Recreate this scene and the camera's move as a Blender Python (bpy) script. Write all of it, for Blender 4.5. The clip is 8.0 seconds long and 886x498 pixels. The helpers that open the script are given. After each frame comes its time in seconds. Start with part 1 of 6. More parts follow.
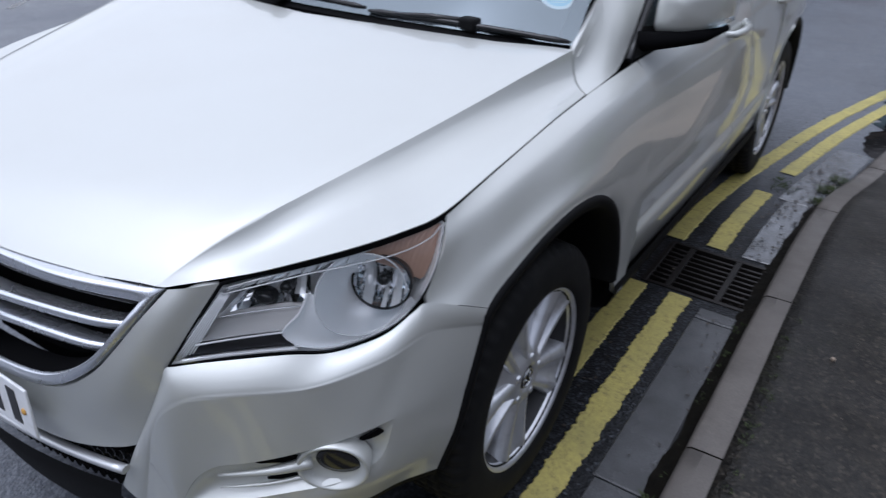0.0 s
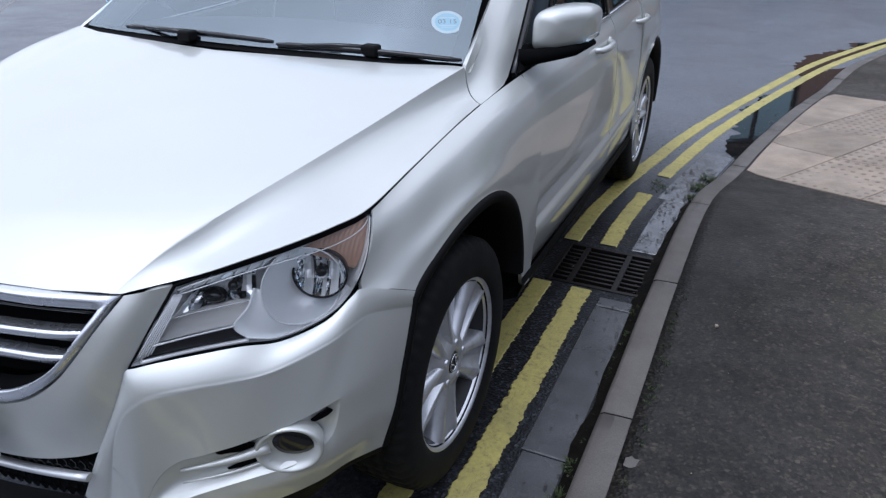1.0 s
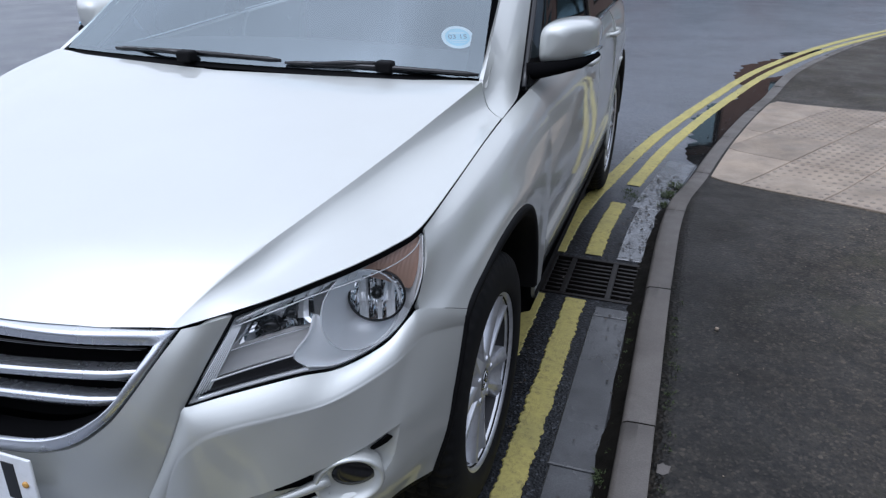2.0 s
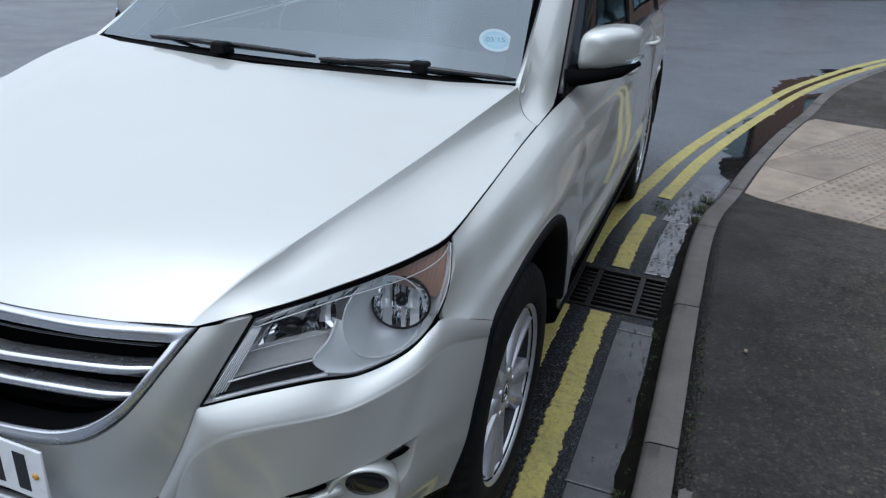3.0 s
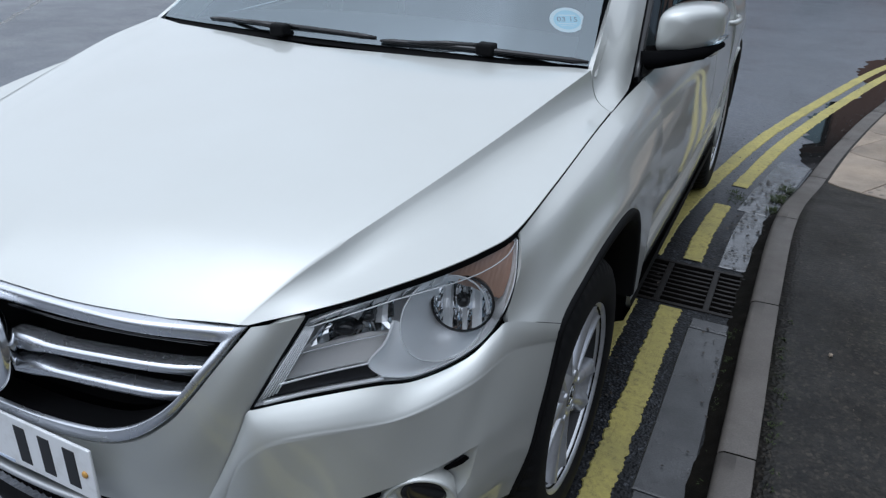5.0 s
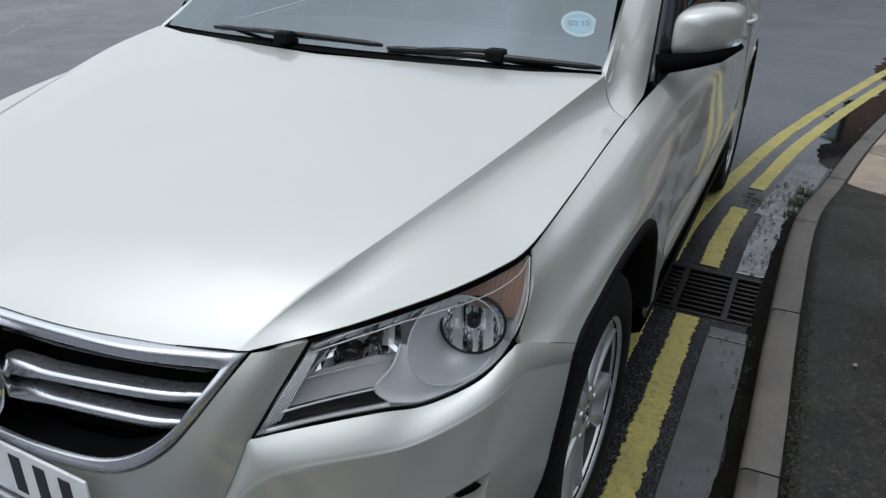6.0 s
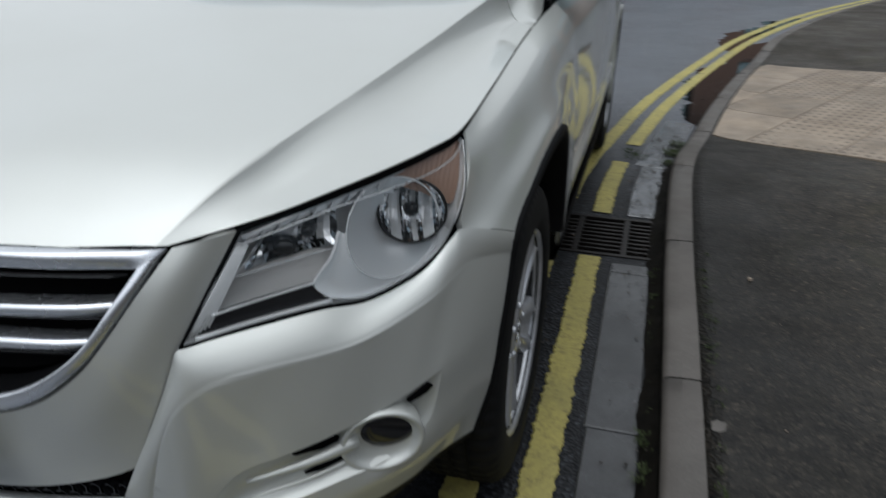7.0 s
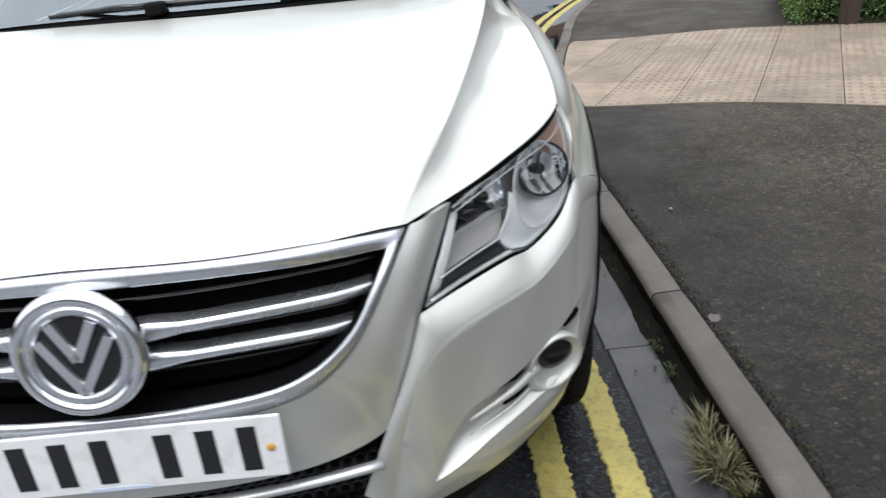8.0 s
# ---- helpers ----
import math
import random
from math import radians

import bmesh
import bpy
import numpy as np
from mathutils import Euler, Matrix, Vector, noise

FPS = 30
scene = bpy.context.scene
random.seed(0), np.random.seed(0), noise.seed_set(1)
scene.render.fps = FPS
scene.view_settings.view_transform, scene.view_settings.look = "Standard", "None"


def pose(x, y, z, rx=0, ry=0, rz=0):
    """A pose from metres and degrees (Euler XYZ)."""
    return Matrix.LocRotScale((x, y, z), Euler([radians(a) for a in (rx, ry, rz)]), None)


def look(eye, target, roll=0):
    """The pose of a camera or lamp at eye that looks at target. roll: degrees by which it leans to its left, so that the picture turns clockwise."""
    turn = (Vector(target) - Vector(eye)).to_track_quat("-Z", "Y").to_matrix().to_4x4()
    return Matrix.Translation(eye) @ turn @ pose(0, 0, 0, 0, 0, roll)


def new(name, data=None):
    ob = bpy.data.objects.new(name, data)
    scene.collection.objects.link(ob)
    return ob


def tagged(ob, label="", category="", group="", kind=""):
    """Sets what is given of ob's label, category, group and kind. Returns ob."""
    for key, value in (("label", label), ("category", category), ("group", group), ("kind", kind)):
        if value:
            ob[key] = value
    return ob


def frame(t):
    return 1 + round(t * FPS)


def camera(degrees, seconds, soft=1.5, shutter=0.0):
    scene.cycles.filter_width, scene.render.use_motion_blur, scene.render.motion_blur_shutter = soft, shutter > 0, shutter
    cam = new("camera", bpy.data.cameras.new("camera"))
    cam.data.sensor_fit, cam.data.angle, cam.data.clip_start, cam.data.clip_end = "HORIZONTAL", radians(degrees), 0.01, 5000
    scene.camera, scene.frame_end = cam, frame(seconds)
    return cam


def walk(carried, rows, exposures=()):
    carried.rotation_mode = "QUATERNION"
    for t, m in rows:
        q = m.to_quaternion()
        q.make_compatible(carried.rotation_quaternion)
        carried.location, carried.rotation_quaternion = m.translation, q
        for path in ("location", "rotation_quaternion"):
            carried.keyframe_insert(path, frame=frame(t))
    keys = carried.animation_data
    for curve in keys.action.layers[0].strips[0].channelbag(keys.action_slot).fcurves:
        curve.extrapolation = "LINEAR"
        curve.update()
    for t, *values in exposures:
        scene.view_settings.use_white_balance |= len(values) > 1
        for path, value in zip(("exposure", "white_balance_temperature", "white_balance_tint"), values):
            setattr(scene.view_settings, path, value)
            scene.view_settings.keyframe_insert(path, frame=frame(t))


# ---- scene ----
cam = camera(62.8, 8.0, soft=1.3, shutter=0.3)
PATH = [
    (0, (1.395, -0.417, 1.487), (0.462, 1.051, 0.5), 2.2),
    (0.5, (1.508, -0.554, 1.486), (0.705, 1.045, 0.592), -1.0),
    (1, (1.462, -0.615, 1.479), (0.73, 1.024, 0.597), 0.6),
    (1.5, (1.293, -0.689, 1.471), (0.719, 1.034, 0.633), -0.3),
    (3, (1.208, -0.64, 1.462), (0.573, 1.06, 0.622), 2.6),
    (3.5, (1.201, -0.63, 1.461), (0.512, 1.051, 0.625), 2.2),
    (4, (1.191, -0.591, 1.459), (0.495, 1.079, 0.607), 2.5),
    (4.5, (1.171, -0.566, 1.444), (0.426, 1.067, 0.562), 2.2),
    (6, (1.14, -0.496, 1.447), (0.335, 1.106, 0.56), 0.4),
    (6.5, (1.104, -0.449, 1.415), (0.315, 1.175, 0.555), -1.0),
    (7, (1.06, -0.55, 1.234), (0.564, 1.186, 0.375), 0.1),
    (7.2, (0.991, -0.657, 1.212), (0.684, 1.12, 0.346), 1.1),
    (7.6, (0.797, -0.822, 1.244), (0.676, 0.98, 0.385), -3.1),
    (8, (0.518, -0.851, 1.262), (0.532, 0.96, 0.413), -5.2),
]
EXPOSURES = [(0.0, 0.80, 5480, 15), (0.5, 0.78, 5380, 13), (1.2, 0.98, 5380, 15), (1.5, 0.98, 5380, 15), (3.0, 0.74, 5430, 9), (4.7, 0.71, 5430, 9), (5.8, 0.59, 5800, 8), (6.6, 0.57, 5900, 7), (7.05, 0.48, 5900, 7), (7.2, 0.62, 5900, 7), (7.4, 1.02, 6000, 9), (7.6, 1.18, 6000, 10), (8.0, 1.40, 6100, 10)]
walk(cam, [(t, look(eye, target, roll)) for t, eye, target, roll in PATH], EXPOSURES)

# ---- sky and light: an overcast day ----
world = bpy.data.worlds.new("overcast_sky")
scene.world = world
world.use_nodes = True
wn, wl = world.node_tree.nodes, world.node_tree.links
sky = wn.new("ShaderNodeTexSky")
sky.sky_type = "NISHITA"
sky.sun_disc = False
sky.sun_elevation, sky.sun_rotation = radians(70), radians(200)
sky.air_density, sky.dust_density, sky.ozone_density = 1.0, 6.0, 1.0
grey = wn.new("ShaderNodeHueSaturation")
grey.inputs["Saturation"].default_value = 0.22
wl.new(sky.outputs["Color"], grey.inputs["Color"])
cloud = wn.new("ShaderNodeTexNoise")
cloud.inputs["Scale"].default_value, cloud.inputs["Detail"].default_value = 2.2, 6.0
way = wn.new("ShaderNodeTexCoord")
wl.new(way.outputs["Generated"], cloud.inputs["Vector"])
cover = wn.new("ShaderNodeMapRange")
cover.inputs[1].default_value, cover.inputs[2].default_value, cover.inputs[3].default_value, cover.inputs[4].default_value = 0.35, 0.65, 0.65, 1.35
wl.new(cloud.outputs["Fac"], cover.inputs["Value"])
clouded = wn.new("ShaderNodeVectorMath")
clouded.operation = "SCALE"
wl.new(grey.outputs["Color"], clouded.inputs[0])
wl.new(cover.outputs[0], clouded.inputs["Scale"])
wl.new(clouded.outputs[0], wn["Background"].inputs["Color"])
wn["Background"].inputs["Strength"].default_value = 0.050
sun = new("sun", bpy.data.lights.new("sun", "SUN"))
sun.data.energy, sun.data.angle, sun.data.color = 1.25, radians(140), (1.0, 0.97, 0.92)
sun.matrix_world = look((-3.2, 1.0, 12), (0, 0, 0))
# ---- small tools ----
CAR_MIDDLE = Vector((0, 2.2, 0.55))


def spline(points, n):
    """n points along a smooth curve through the given ones, evenly by length."""
    p = [Vector(q) for q in points]
    if len(p) == 2:
        return [p[0].lerp(p[1], k / (n - 1)) for k in range(n)]
    p = [2 * p[0] - p[1]] + p + [2 * p[-1] - p[-2]]
    dense = []
    for k in range(1, len(p) - 2):
        a, b, c, d = p[k - 1:k + 3]
        for s in range(24):
            f = s / 24
            dense.append(0.5 * (2 * b + (c - a) * f + (2 * a - 5 * b + 4 * c - d) * f ** 2 + (3 * b - a - 3 * c + d) * f ** 3))
    dense.append(p[-2])
    length = [0.0]
    for a, b in zip(dense, dense[1:]):
        length.append(length[-1] + (b - a).length)
    out, k = [], 0
    for m in range(n):
        want = length[-1] * m / (n - 1)
        while k < len(dense) - 2 and length[k + 1] < want:
            k += 1
        step = length[k + 1] - length[k]
        out.append(dense[k].lerp(dense[k + 1], min(1.0, (want - length[k]) / step) if step > 1e-9 else 0.0))
    return out


def loft(curves, n, m):
    """A grid of points: each curve resampled to n points, smoothly joined across in m rows."""
    along = [spline(c, n) for c in curves]
    if len(curves) == m:
        return along
    across = [spline([c[k] for c in along], m) for k in range(n)]
    return [[across[k][r] for k in range(n)] for r in range(m)]


def flip_x(rows):
    return [[Vector((-p.x, p.y, p.z)) for p in row] for row in rows]


def add_grid(bm, rows, rim=0.0, both=False, middle=None, skip=None):
    """A smooth sheet through the rows, its border turned inwards by rim metres. both: with its mirror image on the car's other side."""
    if both:
        add_grid(bm, flip_x(rows), rim, False, middle, skip)
    middle = middle or CAR_MIDDLE
    h, w = len(rows), len(rows[0])
    made = [[bm.verts.new(p) for p in row] for row in rows]

    def normal(r, k):
        a = rows[min(r + 1, h - 1)][k] - rows[max(r - 1, 0)][k]
        b = rows[r][min(k + 1, w - 1)] - rows[r][max(k - 1, 0)]
        if a.length < 1e-5:
            k2 = min(k + 2, w - 1)
            a = rows[min(r + 1, h - 1)][k2] - rows[max(r - 1, 0)][k2]
        v = a.cross(b)
        return v.normalized() if v.length > 1e-12 else Vector((0, 0, 0))

    total = sum((normal(r, k).dot(rows[r][k] - middle) for r in range(0, h, max(1, h // 6)) for k in range(0, w, max(1, w // 6))))
    sign = 1.0 if total >= 0 else -1.0

    def face(*v):
        v = [q for n, q in enumerate(v) if q not in v[:n]]
        if len(v) > 2:
            f = bm.faces.new(v if sign > 0 else v[::-1])
            f.smooth = True

    for r in range(h - 1):
        for k in range(w - 1):
            if skip and skip(r, k):
                continue
            face(made[r][k], made[r + 1][k], made[r + 1][k + 1], made[r][k + 1])
    if rim:
        loop = [(0, k) for k in range(w)] + [(r, w - 1) for r in range(1, h)] + [(h - 1, k) for k in range(w - 2, -1, -1)] + [(r, 0) for r in range(h - 2, 0, -1)]
        rings = [[made[r][k] for r, k in loop]]
        for deep in (0.12, 1.0):
            rings.append([bm.verts.new(rows[r][k] - sign * normal(r, k) * rim * deep) for r, k in loop])
        for a, b in zip(rings, rings[1:]):
            for k in range(len(loop)):
                j = (k + 1) % len(loop)
                face(a[j], a[k], b[k], b[j])
        for k in range(len(loop)):
            e = bm.edges.get((rings[0][k], rings[0][(k + 1) % len(loop)])) if rings[0][k] is not rings[0][(k + 1) % len(loop)] else None
            if e:
                e.smooth = False


def mesh_of(name, bm, material, weld=1e-5):
    if weld:
        bmesh.ops.remove_doubles(bm, verts=bm.verts, dist=weld)
    data = bpy.data.meshes.new(name)
    bm.to_mesh(data)
    bm.free()
    for one in material if isinstance(material, (list, tuple)) else [material]:
        data.materials.append(one)
    return data


def part(name, bm, material, parent=None, label=""):
    """One mesh object from a bmesh, under a thing or a part."""
    ob = new(name, mesh_of(name, bm, material))
    ob.parent = parent
    if label:
        tagged(ob, label)
    return ob


def thing(name, at, label, category, group="", kind=""):
    ob = new(name)
    ob.location = at
    ob.empty_display_size = 0.1
    bpy.context.view_layer.update()
    return tagged(ob, label, category, group, kind)


def hold(ob, parent):
    """Puts a part that was made in world places under a thing that stands elsewhere."""
    ob.parent = parent
    ob.matrix_parent_inverse = Matrix.Translation(parent.location).inverted()
    return ob


def add_box(bm, lo, hi, bevel=0.0, m=None, seg=2):
    made = bmesh.ops.create_cube(bm, size=1.0)["verts"]
    lo, hi = Vector(lo), Vector(hi)
    for v in made:
        v.co = Vector((lo[a] + (hi[a] - lo[a]) * (v.co[a] + 0.5) for a in range(3)))
    if bevel:
        edges = list({e for v in made for e in v.link_edges})
        out = bmesh.ops.bevel(bm, geom=edges, offset=bevel, segments=seg, affect="EDGES", profile=0.5)
        made = list({v for f in out["faces"] for v in f.verts} | {v for v in made if v.is_valid})
        for f in out["faces"]:
            f.smooth = True
    if m:
        bmesh.ops.transform(bm, matrix=m, verts=made)
    return made


def add_tube(bm, points, radius, sides=10, flat=1.0, caps=True, up=Vector((0, 0, 1))):
    """A rod along the points; radius may be one number or one for each point. flat squeezes it along up."""
    pts = [Vector(p) for p in points]
    radii = radius if isinstance(radius, (list, tuple)) else [radius] * len(pts)
    rings = []
    for k, p in enumerate(pts):
        t = (pts[min(k + 1, len(pts) - 1)] - pts[max(k - 1, 0)]).normalized()
        a = up - t * up.dot(t)
        a = a.normalized() if a.length > 1e-4 else t.orthogonal().normalized()
        b = t.cross(a)
        rings.append([bm.verts.new(p + radii[k] * (a * math.cos(s) * flat + b * math.sin(s))) for s in (2 * math.pi * i / sides for i in range(sides))])
    for r, q in zip(rings, rings[1:]):
        for i in range(sides):
            f = bm.faces.new((r[i], r[(i + 1) % sides], q[(i + 1) % sides], q[i]))
            f.smooth = True
    if caps:
        bm.faces.new(rings[0][::-1])
        bm.faces.new(rings[-1])


def add_turned(bm, profile, m, sides=40, closed=True):
    """A turned body: profile of (radius, height) pairs about the z axis of m."""
    rings = []
    for r, z in profile:
        if r < 1e-6:
            rings.append([bm.verts.new(m @ Vector((0, 0, z)))])
        else:
            rings.append([bm.verts.new(m @ Vector((r * math.cos(a), r * math.sin(a), z))) for a in (2 * math.pi * i / sides for i in range(sides))])
    for p, q in zip(rings, rings[1:]):
        for i in range(sides):
            j = (i + 1) % sides
            v = [p[i % len(p)], p[j % len(p)], q[j % len(q)], q[i % len(q)]]
            v = [x for n, x in enumerate(v) if x not in v[:n]]
            if len(v) > 2:
                f = bm.faces.new(v)
                f.smooth = True


def facing(at, way, up=(0, 0, 1)):
    """A pose at a place whose z axis looks along way."""
    z = Vector(way).normalized()
    x = Vector(up).cross(z)
    x = x.normalized() if x.length > 1e-4 else z.orthogonal().normalized()
    y = z.cross(x)
    m = Matrix((x, y, z)).transposed().to_4x4()
    m.translation = Vector(at)
    return m


# ---- materials ----
def material(name, colour, rough=0.5, metal=0.0, **more):
    m = bpy.data.materials.new(name)
    m.use_nodes = True
    b = m.node_tree.nodes["Principled BSDF"]
    b.inputs["Base Color"].default_value = (*colour, 1)
    b.inputs["Roughness"].default_value, b.inputs["Metallic"].default_value = rough, metal
    for key, value in more.items():
        b.inputs[key.replace("_", " ")].default_value = value
    return m


def node(m, kind, **values):
    n = m.node_tree.nodes.new(kind)
    for key, value in values.items():
        n.inputs[key.replace("_", " ")].default_value = value
    return n


def wire(m, a, b):
    m.node_tree.links.new(a, b)


def place_of(m, scale=(1, 1, 1)):
    geo = m.node_tree.nodes.new("ShaderNodeNewGeometry")
    mp = m.node_tree.nodes.new("ShaderNodeMapping")
    mp.inputs["Scale"].default_value = scale
    wire(m, geo.outputs["Position"], mp.inputs["Vector"])
    return mp.outputs["Vector"]


def ramp(m, value, stops):
    r = m.node_tree.nodes.new("ShaderNodeValToRGB")
    els = r.color_ramp.elements
    while len(els) < len(stops):
        els.new(0.5)
    for e, (at, c) in zip(els, stops):
        e.position, e.color = at, (*c, 1) if len(c) == 3 else c
    wire(m, value, r.inputs["Fac"])
    return r.outputs["Color"]


def noise_of(m, vec, scale, detail=4, rough=0.6):
    n = node(m, "ShaderNodeTexNoise", Scale=scale, Detail=detail, Roughness=rough)
    wire(m, vec, n.inputs["Vector"])
    return n.outputs["Fac"]


def mix(m, fac, a, b, blend="MIX"):
    x = m.node_tree.nodes.new("ShaderNodeMix")
    x.data_type, x.blend_type = "RGBA", blend
    for sock, v in ((x.inputs[0], fac), (x.inputs[6], a), (x.inputs[7], b)):
        if hasattr(v, "is_output"):
            wire(m, v, sock)
        else:
            sock.default_value = v if isinstance(v, (int, float)) else (*v, 1)
    return x.outputs[2]


def relief(m, height, strength, distance):
    b = node(m, "ShaderNodeBump", Strength=strength, Distance=distance)
    wire(m, height, b.inputs["Height"])
    wire(m, b.outputs["Normal"], m.node_tree.nodes["Principled BSDF"].inputs["Normal"])


def shader(m):
    return m.node_tree.nodes["Principled BSDF"]


# silver-beige metallic car paint under clear lacquer, with a film of road dust
paint = material("champagne_silver_paint", (0.600, 0.612, 0.582), 0.50, 0.58, Coat_Weight=1.0, Coat_Roughness=0.06, Coat_IOR=1.5)
v = place_of(paint)
flake = noise_of(paint, v, 2600, 1)
cloud = noise_of(paint, v, 3.0, 5)
wire(paint, mix(paint, ramp(paint, cloud, [(0.35, (0, 0, 0)), (0.75, (1, 1, 1))]), mix(paint, flake, (0.562, 0.573, 0.548), (0.660, 0.673, 0.645)), (0.595, 0.603, 0.572)), shader(paint).inputs["Base Color"])
wire(paint, ramp(paint, cloud, [(0.3, (0.035,) * 3), (0.8, (0.075,) * 3)]), shader(paint).inputs["Coat Roughness"])

chrome = material("chrome", (0.84, 0.85, 0.87), 0.12, 1.0)
wire(chrome, ramp(chrome, noise_of(chrome, place_of(chrome), 60, 5), [(0.4, (0.09,) * 3), (0.75, (0.26,) * 3)]), shader(chrome).inputs["Roughness"])
dull_chrome = material("weathered_chrome", (0.70, 0.72, 0.76), 0.28, 0.9)
wire(dull_chrome, ramp(dull_chrome, noise_of(dull_chrome, place_of(dull_chrome), 14, 3), [(0.35, (0.24,) * 3), (0.75, (0.31,) * 3)]), shader(dull_chrome).inputs["Roughness"])
satin = material("satin_silver", (0.58, 0.59, 0.60), 0.38, 0.7)
lamp_silver = material("lamp_silver", (0.93, 0.935, 0.94), 0.36, 0.10)
bowl_metal = material("satin_reflector", (0.90, 0.91, 0.92), 0.38, 0.5)
strip_grey = material("dark_lamp_strip", (0.030, 0.030, 0.034), 0.12, 0.3)
lamp_chrome = material("lamp_chrome", (0.88, 0.89, 0.91), 0.07, 1.0)
# pale copy of the lamp chrome, its bright reflections put into the colour
lit_chrome = material("lit_lamp_chrome", (0.95, 0.955, 0.96), 0.22, 0.35)
floor_grey = material("satin_lamp_floor", (0.52, 0.51, 0.50), 0.42, 0.35)
# brake discs and rim barrels; the shade behind the spokes is in the colour
wheel_dark = material("dark_wheel_inside", (0.03, 0.03, 0.032), 0.6, 0.5)
alloy = material("cast_alloy", (0.50, 0.51, 0.53), 0.30, 0.74, Coat_Weight=0.6, Coat_Roughness=0.1)
wire(alloy, mix(alloy, ramp(alloy, noise_of(alloy, place_of(alloy), 22, 6), [(0.5, (0, 0, 0)), (0.78, (1, 1, 1))]), (0.72, 0.73, 0.76), (0.50, 0.50, 0.51)), shader(alloy).inputs["Base Color"])
trim_black = material("black_plastic", (0.006, 0.006, 0.0065), 0.65, Specular_IOR_Level=0.1)
relief(trim_black, noise_of(trim_black, place_of(trim_black), 900, 2), 0.3, 0.0006)
# near-black for dark trim, and for hollows whose shade is put into the colour
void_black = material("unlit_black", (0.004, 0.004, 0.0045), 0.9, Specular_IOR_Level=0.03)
rubber = material("tyre_rubber", (0.012, 0.012, 0.012), 0.7, Specular_IOR_Level=0.2)
wire(rubber, mix(rubber, ramp(rubber, noise_of(rubber, place_of(rubber), 14, 6), [(0.45, (0, 0, 0)), (0.8, (1, 1, 1))]), (0.006, 0.006, 0.0065), (0.013, 0.0125, 0.012)), shader(rubber).inputs["Base Color"])
gloss_black = material("gloss_black", (0.012, 0.012, 0.013), 0.12)
plate_white = material("plate_white", (0.78, 0.79, 0.80), 0.35)
wire(plate_white, mix(plate_white, ramp(plate_white, noise_of(plate_white, place_of(plate_white), 25, 6), [(0.5, (0, 0, 0)), (0.85, (1, 1, 1))]), (0.80, 0.81, 0.82), (0.60, 0.60, 0.58)), shader(plate_white).inputs["Base Color"])
plate_black = material("plate_black", (0.01, 0.01, 0.011), 0.4)
amber = material("amber_plastic", (0.46, 0.30, 0.225), 0.28, 0.35)
flute = node(amber, "ShaderNodeTexWave", Scale=55.0, Distortion=1.5)
wire(amber, place_of(amber), flute.inputs["Vector"])
relief(amber, flute.outputs["Fac"], 0.25, 0.002)
brass = material("yellow_cap", (0.55, 0.30, 0.06), 0.4)
disc_blue = material("printed_blue", (0.45, 0.76, 0.88), 0.5)
disc_white = material("printed_white", (0.93, 0.95, 0.95), 0.5)
cabin_grey = material("cabin_plastic", (0.05, 0.05, 0.055), 0.6)
cloth = material("seat_cloth", (0.035, 0.035, 0.04), 0.9)


def thin_glass(name, tint, ior=1.5):
    """A clear pane: see-through with a mirror gloss that grows at a slant."""
    m = bpy.data.materials.new(name)
    m.use_nodes = True
    nt = m.node_tree
    nt.nodes.remove(nt.nodes["Principled BSDF"])
    t, g, f, x = (nt.nodes.new(k) for k in ("ShaderNodeBsdfTransparent", "ShaderNodeBsdfGlossy", "ShaderNodeFresnel", "ShaderNodeMixShader"))
    t.inputs["Color"].default_value = (*tint, 1)
    g.inputs["Roughness"].default_value = 0.02
    g.inputs["Color"].default_value = (0.82, 0.93, 1.0, 1)
    f.inputs["IOR"].default_value = ior
    nt.links.new(f.outputs[0], x.inputs[0])
    nt.links.new(t.outputs[0], x.inputs[1])
    nt.links.new(g.outputs[0], x.inputs[2])
    nt.links.new(x.outputs[0], nt.nodes["Material Output"].inputs["Surface"])
    return m


lens_clear = thin_glass("lens_clear", (0.985, 0.985, 0.985), 1.40)
screen_glass = thin_glass("screen_glass", (0.72, 0.82, 0.84), 3.2)
side_glass = thin_glass("side_glass", (0.25, 0.29, 0.28), 1.6)

# asphalt of the road: dark binder, pale chips, worn patches, a black band along the gutter, part wet asphalt, part the
# car's shade put into the colour
road_mat = material("road_asphalt", (0.05, 0.05, 0.052), 0.6)
v = place_of(road_mat)
chip = node(road_mat, "ShaderNodeTexVoronoi", Scale=95.0)
wire(road_mat, v, chip.inputs["Vector"])
patch = noise_of(road_mat, v, 0.55, 5)
grain = noise_of(road_mat, v, 45, 5)
base = mix(road_mat, ramp(road_mat, chip.outputs["Color"], [(0.35, (0, 0, 0)), (0.85, (1, 1, 1))]), (0.034, 0.036, 0.041), (0.165, 0.173, 0.188))
base = mix(road_mat, ramp(road_mat, patch, [(0.30, (0.35,) * 3), (0.70, (0.65,) * 3)]), base, (0.146, 0.161, 0.190))
base = mix(road_mat, ramp(road_mat, grain, [(0.45, (0, 0, 0)), (0.75, (0.4,) * 3)]), base, (0.036, 0.037, 0.040))
# the band reaches under the car, whose shade is painted in with the wet
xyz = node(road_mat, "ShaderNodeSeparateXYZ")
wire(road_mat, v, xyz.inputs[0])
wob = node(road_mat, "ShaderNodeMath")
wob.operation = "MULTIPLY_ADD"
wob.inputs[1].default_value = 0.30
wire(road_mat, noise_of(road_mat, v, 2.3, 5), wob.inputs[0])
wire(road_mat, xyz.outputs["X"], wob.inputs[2])
